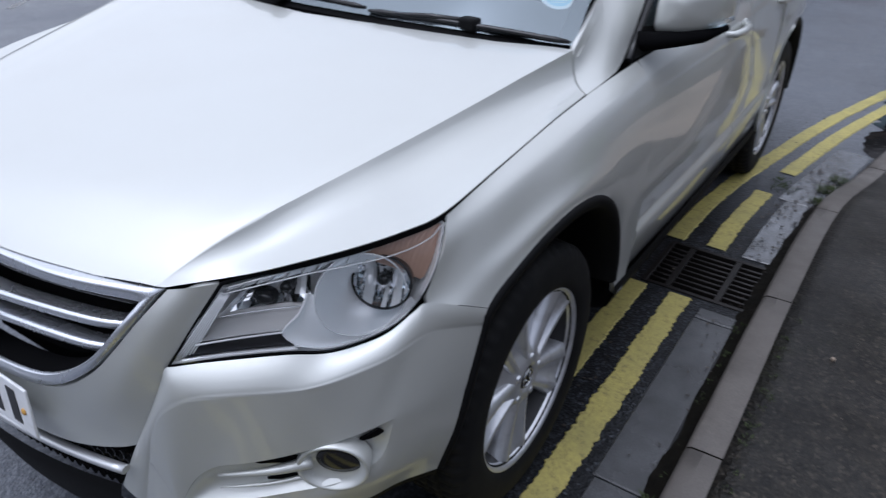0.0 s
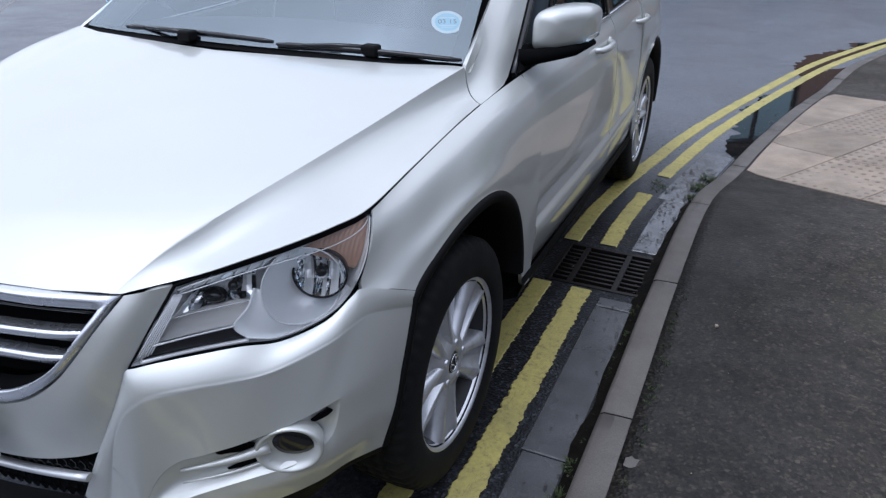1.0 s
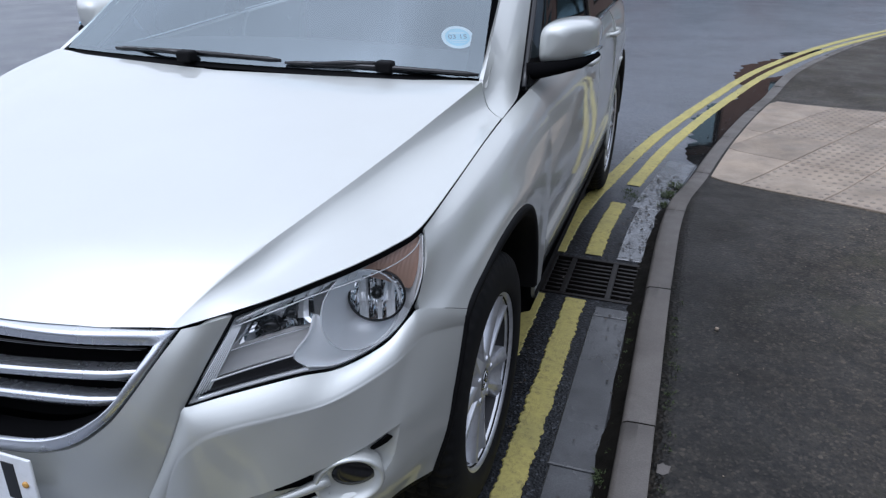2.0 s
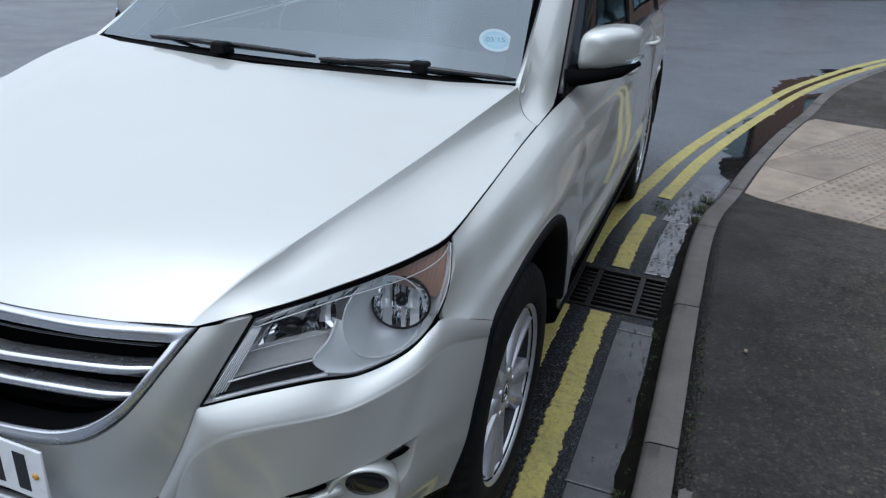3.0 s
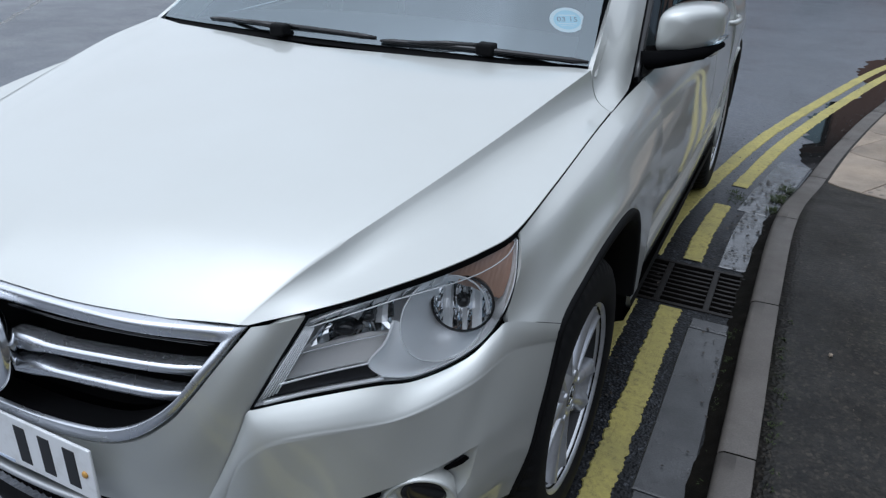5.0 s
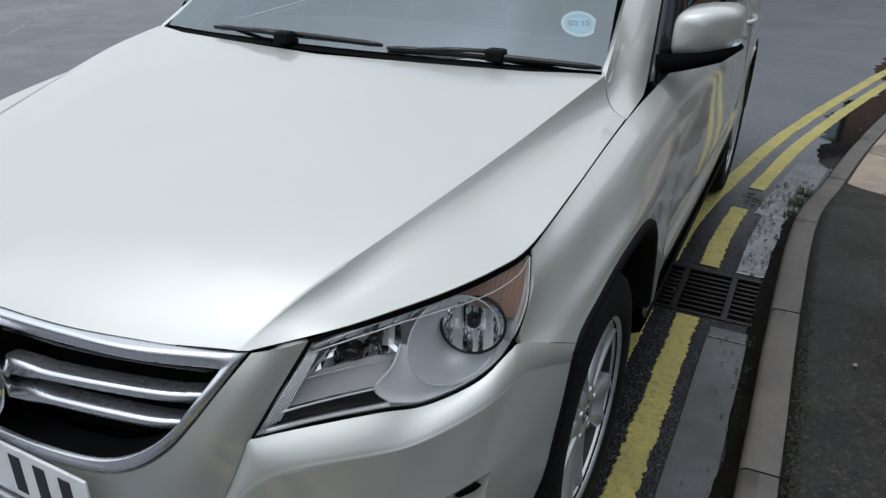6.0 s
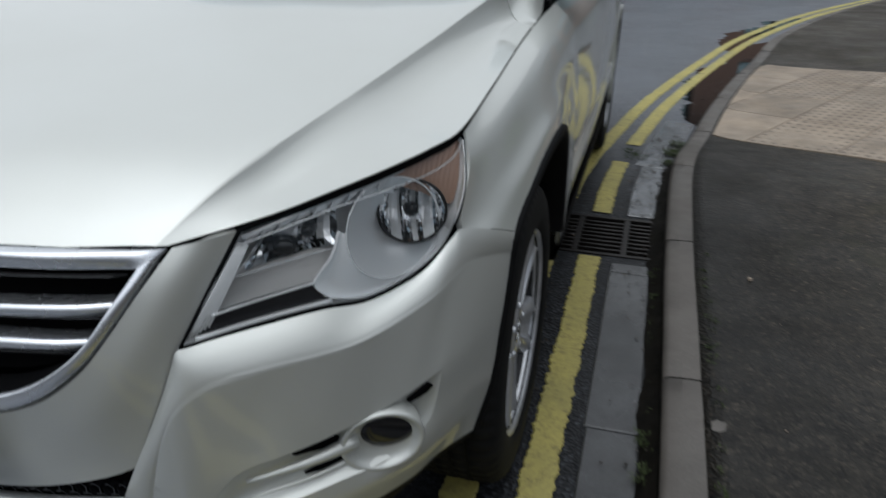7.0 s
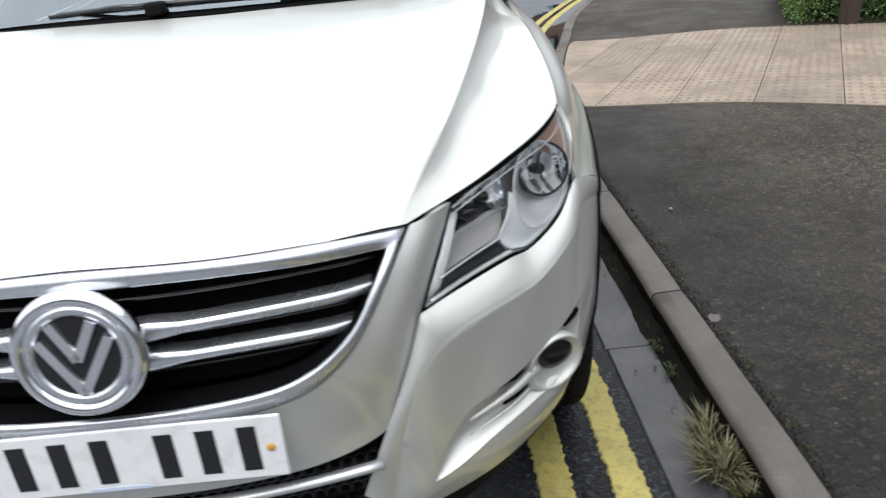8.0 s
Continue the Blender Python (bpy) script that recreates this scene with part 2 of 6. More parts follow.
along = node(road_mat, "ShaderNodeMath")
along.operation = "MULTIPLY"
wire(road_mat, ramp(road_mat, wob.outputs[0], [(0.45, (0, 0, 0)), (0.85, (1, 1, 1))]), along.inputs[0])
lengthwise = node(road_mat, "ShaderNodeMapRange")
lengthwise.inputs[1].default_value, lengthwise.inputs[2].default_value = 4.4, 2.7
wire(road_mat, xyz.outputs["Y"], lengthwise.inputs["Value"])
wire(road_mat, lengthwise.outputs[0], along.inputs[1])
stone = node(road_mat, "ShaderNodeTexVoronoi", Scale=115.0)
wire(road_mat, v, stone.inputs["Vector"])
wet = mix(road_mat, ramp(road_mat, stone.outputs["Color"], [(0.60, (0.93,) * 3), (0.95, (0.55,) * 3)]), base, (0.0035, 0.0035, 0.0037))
gloss = node(road_mat, "ShaderNodeMapRange")
gloss.inputs[3].default_value, gloss.inputs[4].default_value = 0.5, 0.18
wire(road_mat, along.outputs[0], gloss.inputs["Value"])
wire(road_mat, gloss.outputs[0], shader(road_mat).inputs["Specular IOR Level"])
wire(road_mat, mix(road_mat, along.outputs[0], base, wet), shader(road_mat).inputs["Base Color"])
wire(road_mat, ramp(road_mat, noise_of(road_mat, v, 1.3, 5), [(0.36, (0.30,) * 3), (0.62, (0.46,) * 3)]), shader(road_mat).inputs["Roughness"])
relief(road_mat, stone.outputs["Distance"], 0.6, 0.003)

# asphalt of the pavement: finer, browner, damp, with pale and dark stones and mossy patches
walk_mat = material("pavement_asphalt", (0.04, 0.04, 0.04), 0.7)
v = place_of(walk_mat)
chip = node(walk_mat, "ShaderNodeTexVoronoi", Scale=120.0)
wire(walk_mat, v, chip.inputs["Vector"])
coarse = node(walk_mat, "ShaderNodeTexVoronoi", Scale=88.0)
wire(walk_mat, v, coarse.inputs["Vector"])
base = mix(walk_mat, ramp(walk_mat, noise_of(walk_mat, v, 26, 7, 0.75), [(0.40, (0, 0, 0)), (0.64, (1, 1, 1))]), (0.0036, 0.0034, 0.0030), (0.0235, 0.0210, 0.0175))
base = mix(walk_mat, ramp(walk_mat, chip.outputs["Color"], [(0.66, (0, 0, 0)), (0.90, (0.9,) * 3)]), base, (0.0482, 0.0418, 0.0339))
base = mix(walk_mat, ramp(walk_mat, coarse.outputs["Color"], [(0.86, (0, 0, 0)), (0.94, (0.7,) * 3)]), base, (0.0791, 0.0679, 0.0538))
base = mix(walk_mat, ramp(walk_mat, coarse.outputs["Color"], [(0.06, (0.85,) * 3), (0.20, (0, 0, 0))]), base, (0.0028, 0.0025, 0.0021))
base = mix(walk_mat, ramp(walk_mat, noise_of(walk_mat, v, 1.1, 6), [(0.38, (0, 0, 0)), (0.68, (0.5,) * 3)]), base, (0.0067, 0.0057, 0.0046))
base = mix(walk_mat, ramp(walk_mat, noise_of(walk_mat, v, 6.0, 7, 0.7), [(0.52, (0, 0, 0)), (0.70, (0.55,) * 3)]), base, (0.0060, 0.0058, 0.0036))
base = mix(walk_mat, ramp(walk_mat, noise_of(walk_mat, v, 2.6, 8, 0.7), [(0.55, (0, 0, 0)), (0.70, (0.55,) * 3)]), base, (0.0165, 0.0170, 0.0076))
# lighter and browner away from the edge along the kerb
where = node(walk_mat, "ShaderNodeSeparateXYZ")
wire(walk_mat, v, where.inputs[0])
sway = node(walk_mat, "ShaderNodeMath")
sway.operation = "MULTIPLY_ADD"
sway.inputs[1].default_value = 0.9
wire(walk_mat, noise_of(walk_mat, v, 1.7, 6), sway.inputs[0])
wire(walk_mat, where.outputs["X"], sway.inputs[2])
off_kerb = node(walk_mat, "ShaderNodeMapRange")
off_kerb.inputs[1].default_value, off_kerb.inputs[2].default_value = 1.70, 2.8
wire(walk_mat, sway.outputs[0], off_kerb.inputs["Value"])
base = mix(walk_mat, off_kerb.outputs[0], mix(walk_mat, 1.0, base, (0.80, 0.80, 0.80), "MULTIPLY"), mix(walk_mat, 1.0, base, (2.7, 2.5, 2.2), "MULTIPLY"))
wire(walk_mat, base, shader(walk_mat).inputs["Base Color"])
wire(walk_mat, ramp(walk_mat, noise_of(walk_mat, v, 2.2, 5), [(0.35, (0.42,) * 3), (0.65, (0.70,) * 3)]), shader(walk_mat).inputs["Roughness"])
shader(walk_mat).inputs["Specular IOR Level"].default_value = 0.30
relief(walk_mat, coarse.outputs["Distance"], 0.7, 0.004)


def concrete(name, light, dark, scale=1.0, rough=(0.5, 0.8), stain=None):
    m = material(name, light, 0.7)
    v = place_of(m, (scale,) * 3)
    info = m.node_tree.nodes.new("ShaderNodeObjectInfo")
    base = mix(m, ramp(m, noise_of(m, v, 6, 7), [(0.36, (0, 0, 0)), (0.68, (1, 1, 1))]), light, dark)
    base = mix(m, ramp(m, noise_of(m, v, 190, 3), [(0.3, (0, 0, 0)), (0.8, (0.55,) * 3)]), base, tuple(0.5 * c for c in dark))
    if stain:
        base = mix(m, ramp(m, noise_of(m, v, 2.1, 8, 0.7), [(0.48, (0, 0, 0)), (0.70, (0.7,) * 3)]), base, stain)
    base = mix(m, ramp(m, info.outputs["Random"], [(0.0, (0.76,) * 3), (1.0, (1.0,) * 3)]), (0, 0, 0), base)
    wire(m, base, shader(m).inputs["Base Color"])
    wire(m, ramp(m, noise_of(m, v, 3.1, 5), [(0.35, (rough[0],) * 3), (0.65, (rough[1],) * 3)]), shader(m).inputs["Roughness"])
    relief(m, noise_of(m, v, 210, 4), 0.5, 0.0016)
    return m


kerb_mat = concrete("kerb_concrete", (0.155, 0.139, 0.124), (0.100, 0.089, 0.079), stain=(0.075, 0.068, 0.058))
# near-black kerb faces: grime, with the upright side's shade put into the colour
grime_shade_mat = concrete("kerb_face_grime_and_shade", (0.016, 0.015, 0.011), (0.006, 0.006, 0.0045), 2.0)
gutter_mat = concrete("gutter_concrete", (0.092, 0.094, 0.099), (0.038, 0.039, 0.041), rough=(0.12, 0.36), stain=(0.045, 0.045, 0.044))
tile_mat = concrete("buff_paving", (0.42, 0.338, 0.254), (0.275, 0.220, 0.168), stain=(0.16, 0.135, 0.105))
blister_mat = concrete("darker_blister", (0.30, 0.25, 0.195), (0.215, 0.175, 0.14))
wet_slab = concrete("rain_washed_slab", (0.165, 0.174, 0.192), (0.035, 0.036, 0.038), rough=(0.03, 0.12))
shader(wet_slab).inputs["Specular IOR Level"].default_value = 0.75
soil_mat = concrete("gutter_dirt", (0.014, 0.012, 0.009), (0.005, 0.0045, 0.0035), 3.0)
for dull in (grime_shade_mat, soil_mat):
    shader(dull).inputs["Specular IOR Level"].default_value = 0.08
iron = material("cast_iron", (0.035, 0.034, 0.034), 0.45, 0.6)
wire(iron, mix(iron, noise_of(iron, place_of(iron), 60, 5), (0.008, 0.008, 0.0085), (0.028, 0.023, 0.020)), shader(iron).inputs["Base Color"])
relief(iron, noise_of(iron, place_of(iron), 300, 3), 0.4, 0.001)

line_mat = material("yellow_line_paint", (0.50, 0.42, 0.12), 0.6)
v = place_of(line_mat)
wear = noise_of(line_mat, v, 34, 8, 0.75)
base = mix(line_mat, ramp(line_mat, noise_of(line_mat, v, 5, 6), [(0.35, (0, 0, 0)), (0.7, (1, 1, 1))]), (0.48, 0.41, 0.112), (0.35, 0.31, 0.10))
base = mix(line_mat, ramp(line_mat, noise_of(line_mat, v, 95, 3), [(0.35, (0, 0, 0)), (0.75, (0.45,) * 3)]), base, (0.22, 0.19, 0.075))
base = mix(line_mat, ramp(line_mat, wear, [(0.53, (0, 0, 0)), (0.70, (0.9,) * 3)]), base, (0.12, 0.105, 0.05))
crack = node(line_mat, "ShaderNodeTexVoronoi", Scale=9.0)
crack.feature = "DISTANCE_TO_EDGE"
bent = mix(line_mat, 0.06, v, node(line_mat, "ShaderNodeTexNoise", Scale=30.0, Detail=5.0).outputs["Color"])
wire(line_mat, bent, crack.inputs["Vector"])
base = mix(line_mat, ramp(line_mat, crack.outputs["Distance"], [(0.004, (0.35,) * 3), (0.018, (0, 0, 0))]), base, (0.09, 0.08, 0.04))
wire(line_mat, base, shader(line_mat).inputs["Base Color"])
relief(line_mat, wear, 0.6, 0.003)

water = material("rain_water", (0.012, 0.012, 0.012), 0.03, 0.0, IOR=1.42)
relief(water, noise_of(water, place_of(water), 6, 2), 0.03, 0.01)

moss = material("moss_and_weed", (0.06, 0.10, 0.025), 0.9)
wire(moss, mix(moss, noise_of(moss, place_of(moss), 60, 4), (0.020, 0.032, 0.009), (0.060, 0.078, 0.026)), shader(moss).inputs["Base Color"])


def leafy(name, a, b):
    m = material(name, a, 0.55)
    geo = m.node_tree.nodes.new("ShaderNodeNewGeometry")
    wire(m, mix(m, geo.outputs["Random Per Island"], a, b), shader(m).inputs["Base Color"])
    shader(m).inputs["Subsurface Weight"].default_value = 0.0
    return m


dry_grass = leafy("dry_grass", (0.045, 0.055, 0.018), (0.17, 0.145, 0.07))
hedge_leaf = leafy("hedge_leaf", (0.07, 0.15, 0.035), (0.26, 0.38, 0.12))
hedge_dark = material("hedge_shade", (0.018, 0.035, 0.010), 0.9)
dead_leaf = leafy("dead_leaf", (0.008, 0.006, 0.005), (0.035, 0.024, 0.015))
bark = material("bark", (0.05, 0.035, 0.025), 0.9)
brick_mat = material("old_brick", (0.26, 0.13, 0.085), 0.85)
v = place_of(brick_mat)
wire(brick_mat, mix(brick_mat, noise_of(brick_mat, v, 3.0, 7), (0.27, 0.155, 0.115), (0.38, 0.235, 0.18)), shader(brick_mat).inputs["Base Color"])
roof_mat = material("slate_roof", (0.045, 0.04, 0.042), 0.7)
wire(roof_mat, mix(roof_mat, noise_of(roof_mat, place_of(roof_mat), 5, 5), (0.035, 0.032, 0.034), (0.07, 0.06, 0.06)), shader(roof_mat).inputs["Base Color"])
# panes as pale tinted metal, standing in for sky mirrored in glass
sky_pane = material("sky_lit_pane", (0.50, 0.70, 0.74), 0.08, 0.9)
wire(sky_pane, mix(sky_pane, noise_of(sky_pane, place_of(sky_pane), 2, 5), (0.62, 0.86, 0.90), (0.74, 0.93, 0.95)), shader(sky_pane).inputs["Base Color"])
# kept dark, so the added walls dim the car's upright panels
added_wall_mat = material("added_wall_grey", (0.40, 0.37, 0.33), 0.9)
wire(added_wall_mat, mix(added_wall_mat, noise_of(added_wall_mat, place_of(added_wall_mat), 0.8, 6), (0.13, 0.13, 0.132), (0.20, 0.20, 0.20)), shader(added_wall_mat).inputs["Base Color"])
# ---- the street ----
KERB = [(1.185, -9.0), (1.185, -4.0), (1.185, 0.0), (1.185, 1.2), (1.185, 2.1), (1.21, 2.99), (1.325, 3.8), (1.50, 4.75), (1.80, 6.0), (2.36, 7.77), (3.42, 10.04), (5.2, 12.7), (8.0, 15.2), (13.0, 17.6), (30.0, 20.0)]
kerb_line = spline([(x, y, 0) for x, y in KERB], 1200)
kerb_far = [0.0]
for a, b in zip(kerb_line, kerb_line[1:]):
    kerb_far.append(kerb_far[-1] + (b - a).length)
kerb_zero = kerb_far[min(range(1200), key=lambda k: abs(kerb_line[k].y - 2.065))]


def kerb_at(s):
    """A place on the road-side edge of the kerb, s metres on from the joint beside the drain, and the way to the pavement."""
    want = kerb_zero + s
    k = min(max(int(np.searchsorted(kerb_far, want)) - 1, 0), 1198)
    f = (want - kerb_far[k]) / (kerb_far[k + 1] - kerb_far[k])
    t = (kerb_line[k + 1] - kerb_line[k]).normalized()
    return kerb_line[k].lerp(kerb_line[k + 1], f), Vector((t.y, -t.x, 0))


def smooth_step(a, b, x):
    f = min(max((x - a) / (b - a), 0.0), 1.0)
    return f * f * (3 - 2 * f)


def kerb_height(y):
    return 0.095 - 0.072 * (smooth_step(3.0, 3.8, y) - smooth_step(6.1, 7.0, y))


def kerb_x(y):
    ys = [p.y for p in kerb_line]
    k = min(max(int(np.searchsorted(ys, y)), 1), 1199)
    a, b = kerb_line[k - 1], kerb_line[k]
    return a.x + (b.x - a.x) * (y - a.y) / max(b.y - a.y, 1e-6)


def pavement_z(x, y):
    far = 1 - smooth_step(0.0, 1.7, x - kerb_x(y) - 0.115)
    return 0.0985 + (kerb_height(y) - 0.095) * far


# the road, one sheet with the drain's opening left out
DRAIN = (0.745, 1.165, 2.06, 2.45)
bm = bmesh.new()
xs, ys = (-260.0, -12.0, DRAIN[0], DRAIN[1], 14.0, 260.0), (-260.0, -12.0, DRAIN[2], DRAIN[3], 30.0, 260.0)
for i in range(5):
    for j in range(5):
        if (i, j) != (2, 2):
            bm.faces.new([bm.verts.new((x, y, 0)) for x, y in ((xs[i], ys[j]), (xs[i + 1], ys[j]), (xs[i + 1], ys[j + 1]), (xs[i], ys[j + 1]))])
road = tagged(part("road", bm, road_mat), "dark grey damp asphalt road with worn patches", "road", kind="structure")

# the pavement, dropped to the road at the crossing
bm = bmesh.new()
rows = []
for k in range(140):
    y = -9 + 25 * (k / 139)
    x0 = kerb_x(y) + 0.098 / max(0.35, abs(Vector((1, 0, 0)).dot(kerb_at(0)[1])))
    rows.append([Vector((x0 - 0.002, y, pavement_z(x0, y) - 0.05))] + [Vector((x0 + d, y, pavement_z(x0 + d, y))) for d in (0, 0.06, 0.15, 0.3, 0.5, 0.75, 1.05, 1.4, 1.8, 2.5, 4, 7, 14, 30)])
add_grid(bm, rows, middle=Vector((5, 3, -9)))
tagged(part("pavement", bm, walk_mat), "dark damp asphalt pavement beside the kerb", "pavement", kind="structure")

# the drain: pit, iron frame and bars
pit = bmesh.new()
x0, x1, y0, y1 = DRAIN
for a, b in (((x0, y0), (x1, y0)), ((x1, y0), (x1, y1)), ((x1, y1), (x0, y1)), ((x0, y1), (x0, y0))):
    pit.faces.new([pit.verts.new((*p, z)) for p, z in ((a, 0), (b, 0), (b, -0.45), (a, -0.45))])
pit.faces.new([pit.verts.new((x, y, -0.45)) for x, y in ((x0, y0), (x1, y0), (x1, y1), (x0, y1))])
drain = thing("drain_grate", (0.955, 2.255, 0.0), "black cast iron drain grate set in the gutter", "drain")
# pit sides and floor black: the dark of the hole is in their colour
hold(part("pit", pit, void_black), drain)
bm = bmesh.new()
add_box(bm, (x0, y0, -0.04), (x0 + 0.022, y1, 0.005), 0.002)
add_box(bm, (x1 - 0.022, y0, -0.04), (x1, y1, 0.005), 0.002)
add_box(bm, (x0 + 0.022, y0, -0.04), (x1 - 0.022, y0 + 0.02, 0.005), 0.002)
add_box(bm, (x0 + 0.022, y1 - 0.02, -0.04), (x1 - 0.022, y1, 0.005), 0.002)
hold(part("grate_frame", bm, iron), drain)
for x in (0.845, 1.035):
    bm = bmesh.new()
    add_box(bm, (x - 0.012, y0 + 0.02, -0.035), (x + 0.012, y1 - 0.02, 0.004), 0.002)
    hold(part("cross_bar", bm, iron), drain)
for a, b in ((x0 + 0.022, 0.833), (0.857, 1.023), (1.047, x1 - 0.022)):
    bar = None
    for k in range(8):
        y = y0 + 0.02 + (y1 - y0 - 0.04) * (k + 1) / 9
        if bar is None:
            bm = bmesh.new()
            add_box(bm, (a, -0.0065, -0.03), (b, 0.0065, 0.003), 0.002, seg=1)
            bar = mesh_of("bar", bm, iron)
        hold(new("bar", bar), drain).location = (0, y, 0)

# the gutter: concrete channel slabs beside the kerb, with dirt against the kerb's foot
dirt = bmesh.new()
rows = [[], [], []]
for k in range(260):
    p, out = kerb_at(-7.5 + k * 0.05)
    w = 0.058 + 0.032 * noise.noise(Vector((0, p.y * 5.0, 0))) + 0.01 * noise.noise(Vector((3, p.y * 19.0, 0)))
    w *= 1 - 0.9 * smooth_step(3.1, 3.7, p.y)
    # dirt banked up the kerb face, where it also carries the face's shade
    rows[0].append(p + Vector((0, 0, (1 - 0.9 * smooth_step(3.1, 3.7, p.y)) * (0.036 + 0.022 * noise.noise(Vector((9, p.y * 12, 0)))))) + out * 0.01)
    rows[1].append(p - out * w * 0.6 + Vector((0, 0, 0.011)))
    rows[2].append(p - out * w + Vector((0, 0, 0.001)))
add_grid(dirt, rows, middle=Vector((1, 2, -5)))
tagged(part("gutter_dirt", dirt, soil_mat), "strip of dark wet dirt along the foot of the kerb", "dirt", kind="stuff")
gutter = thing("gutter", (1.08, 0.0, 0.0), "grey wet concrete channel slabs along the kerb", "gutter", kind="structure")


def slab(a, b, x0, x1, mat=gutter_mat):
    """A channel slab between two distances along the kerb."""
    bm = bmesh.new()
    rows = []
    for z, inset in ((-0.06, 0.0), (0.003, 0.0), (0.0065, 0.004)):
        ring = []
        for k in range(7):
            p, out = kerb_at(a + inset + (b - a - 2 * inset) * k / 6)
            ring.append((p - out * (0.185 - x0 - inset), p - out * (0.185 - x1 + inset)))
        rows.append([Vector((q.x, q.y, z)) for q in [r[0] for r in ring] + [r[1] for r in reversed(ring)]])
    rings = [[bm.verts.new(p) for p in r] for r in rows]
    for r, q in zip(rings, rings[1:]):
        for i in range(14):
            bm.faces.new((r[i], r[(i + 1) % 14], q[(i + 1) % 14], q[i]))
    for k in range(6):
        bm.faces.new((rings[-1][k], rings[-1][13 - k], rings[-1][12 - k], rings[-1][k + 1]))
    bmesh.ops.recalc_face_normals(bm, faces=bm.faces)
    hold(part("channel_slab", bm, mat), gutter)


slab(-0.155, -0.085, 0.0, 0.135)
for k in range(8):
    slab(-0.163 - 0.915 * (k + 1) + 0.006, -0.163 - 0.915 * k, -0.003 + 0.006 * (k % 2), 0.140)
slab(0.405, 1.09, 0.025, 0.16, wet_slab)
slab(1.097, 2.02, -0.015, 0.168, wet_slab)

# the kerb, stone by stone
kerb = thing("kerb", (1.24, 0.0, 0.0), "grey-brown concrete kerb stones, dropped at the crossing", "kerb", kind="structure")
for k in range(-10, 16):
    a, b = 0.915 * k + 0.004, 0.915 * (k + 1) - 0.003
    bm = bmesh.new()
    rows = []
    lift, lean = 0.003 * noise.noise(Vector((k * 3.3, 1, 0))), 0.004 * noise.noise(Vector((k * 5.1, 7, 0)))
    for j in range(9):
        p, out = kerb_at(a + (b - a) * j / 8)
        h = kerb_height(p.y) + lift
        wide = 0.103
        end = 0.004 if j in (0, 8) else 0.0
        profile = [(0.0, -0.08), (0.0, h - 0.022 - end), (0.004, h - 0.008 - end), (0.016, h - 0.001 - end), (0.05, h + 0.001 - end), (wide - 0.006, h + 0.002 - end), (wide, h - 0.004 - end), (wide, -0.08)]
        wob = 0.002 * noise.noise(Vector((p.y * 9, k, 0)))
        rows.append([p + out * (d + lean + wob) + Vector((0, 0, z + 0.4 * wob)) for d, z in profile])
    made = [[bm.verts.new(q) for q in r] for r in rows]
    for r, q in zip(made, made[1:]):
        for i in range(7):
            f = bm.faces.new((r[i], q[i], q[i + 1], r[i + 1]))
            f.smooth = i in (1, 2, 3)
    bm.faces.new(made[0])
    bm.faces.new(made[-1][::-1])
    # dark second material on the upright face, for its grime and its shade
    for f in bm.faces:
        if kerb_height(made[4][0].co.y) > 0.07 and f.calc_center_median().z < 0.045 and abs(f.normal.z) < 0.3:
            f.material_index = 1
    hold(part("kerb_stone", bm, [kerb_mat, grime_shade_mat]), kerb)


def stripe(name, gap, spans):
    """A painted line at a distance from the kerb's edge, over stretches along the kerb, with ragged edges."""
    for n, (a, b) in enumerate(spans):
        bm = bmesh.new()
        count = max(6, int((b - a) / (0.007 if b < 6 else 0.012)))
        rows = [[], [], [], []]
        for k in range(count + 1):
            s = a + (b - a) * k / count
            p, out = kerb_at(s)
            off = gap(p.y)
            e0, e1 = (0.0085 * noise.noise(Vector((s * 88, m * 9.1 + off * 50, 2))) + 0.0045 * noise.noise(Vector((s * 31, m * 3.1 + off * 20, 8))) + 0.003 * noise.noise(Vector((s * 6, m * 4.1, 5))) for m in (0, 1))
            tip = 0.018 * noise.noise(Vector((n, off * 9, s))) if k in (0, count) else 0.0
            q = p - out * off
            t = Vector((-out.y, out.x, 0))
            for r, (d, z) in enumerate(((-0.041 - e0, 0.0005), (-0.037 - e0, 0.0045), (0.037 + e1, 0.0045), (0.041 + e1, 0.0005))):
                rows[r].append(q + out * d + t * tip * (1 if k else -1) + Vector((0, 0, z)))
        add_grid(bm, rows, middle=Vector((1, 2, -5)))
        for f in bm.faces:
            f.smooth = False
        tagged(part(name, bm, line_mat), "worn yellow painted no-parking line on the road", "road marking", group="double yellow lines", kind="structure")


stripe("yellow_line", lambda y: 0.272 + 0.005 * smooth_step(2.5, 4, y) - 0.035 * smooth_step(4, 6, y), [(-10.0, -0.045), (0.415, 1.13), (1.42, 17.0)])
stripe("yellow_line", lambda y: 0.442 - 0.02 * smooth_step(2.5, 4, y) - 0.045 * smooth_step(4, 6, y), [(-10.0, -0.045), (0.40, 17.0)])


# a pale seam of worn grit that wanders across the road
bm = bmesh.new()
rows = [[], [], []]
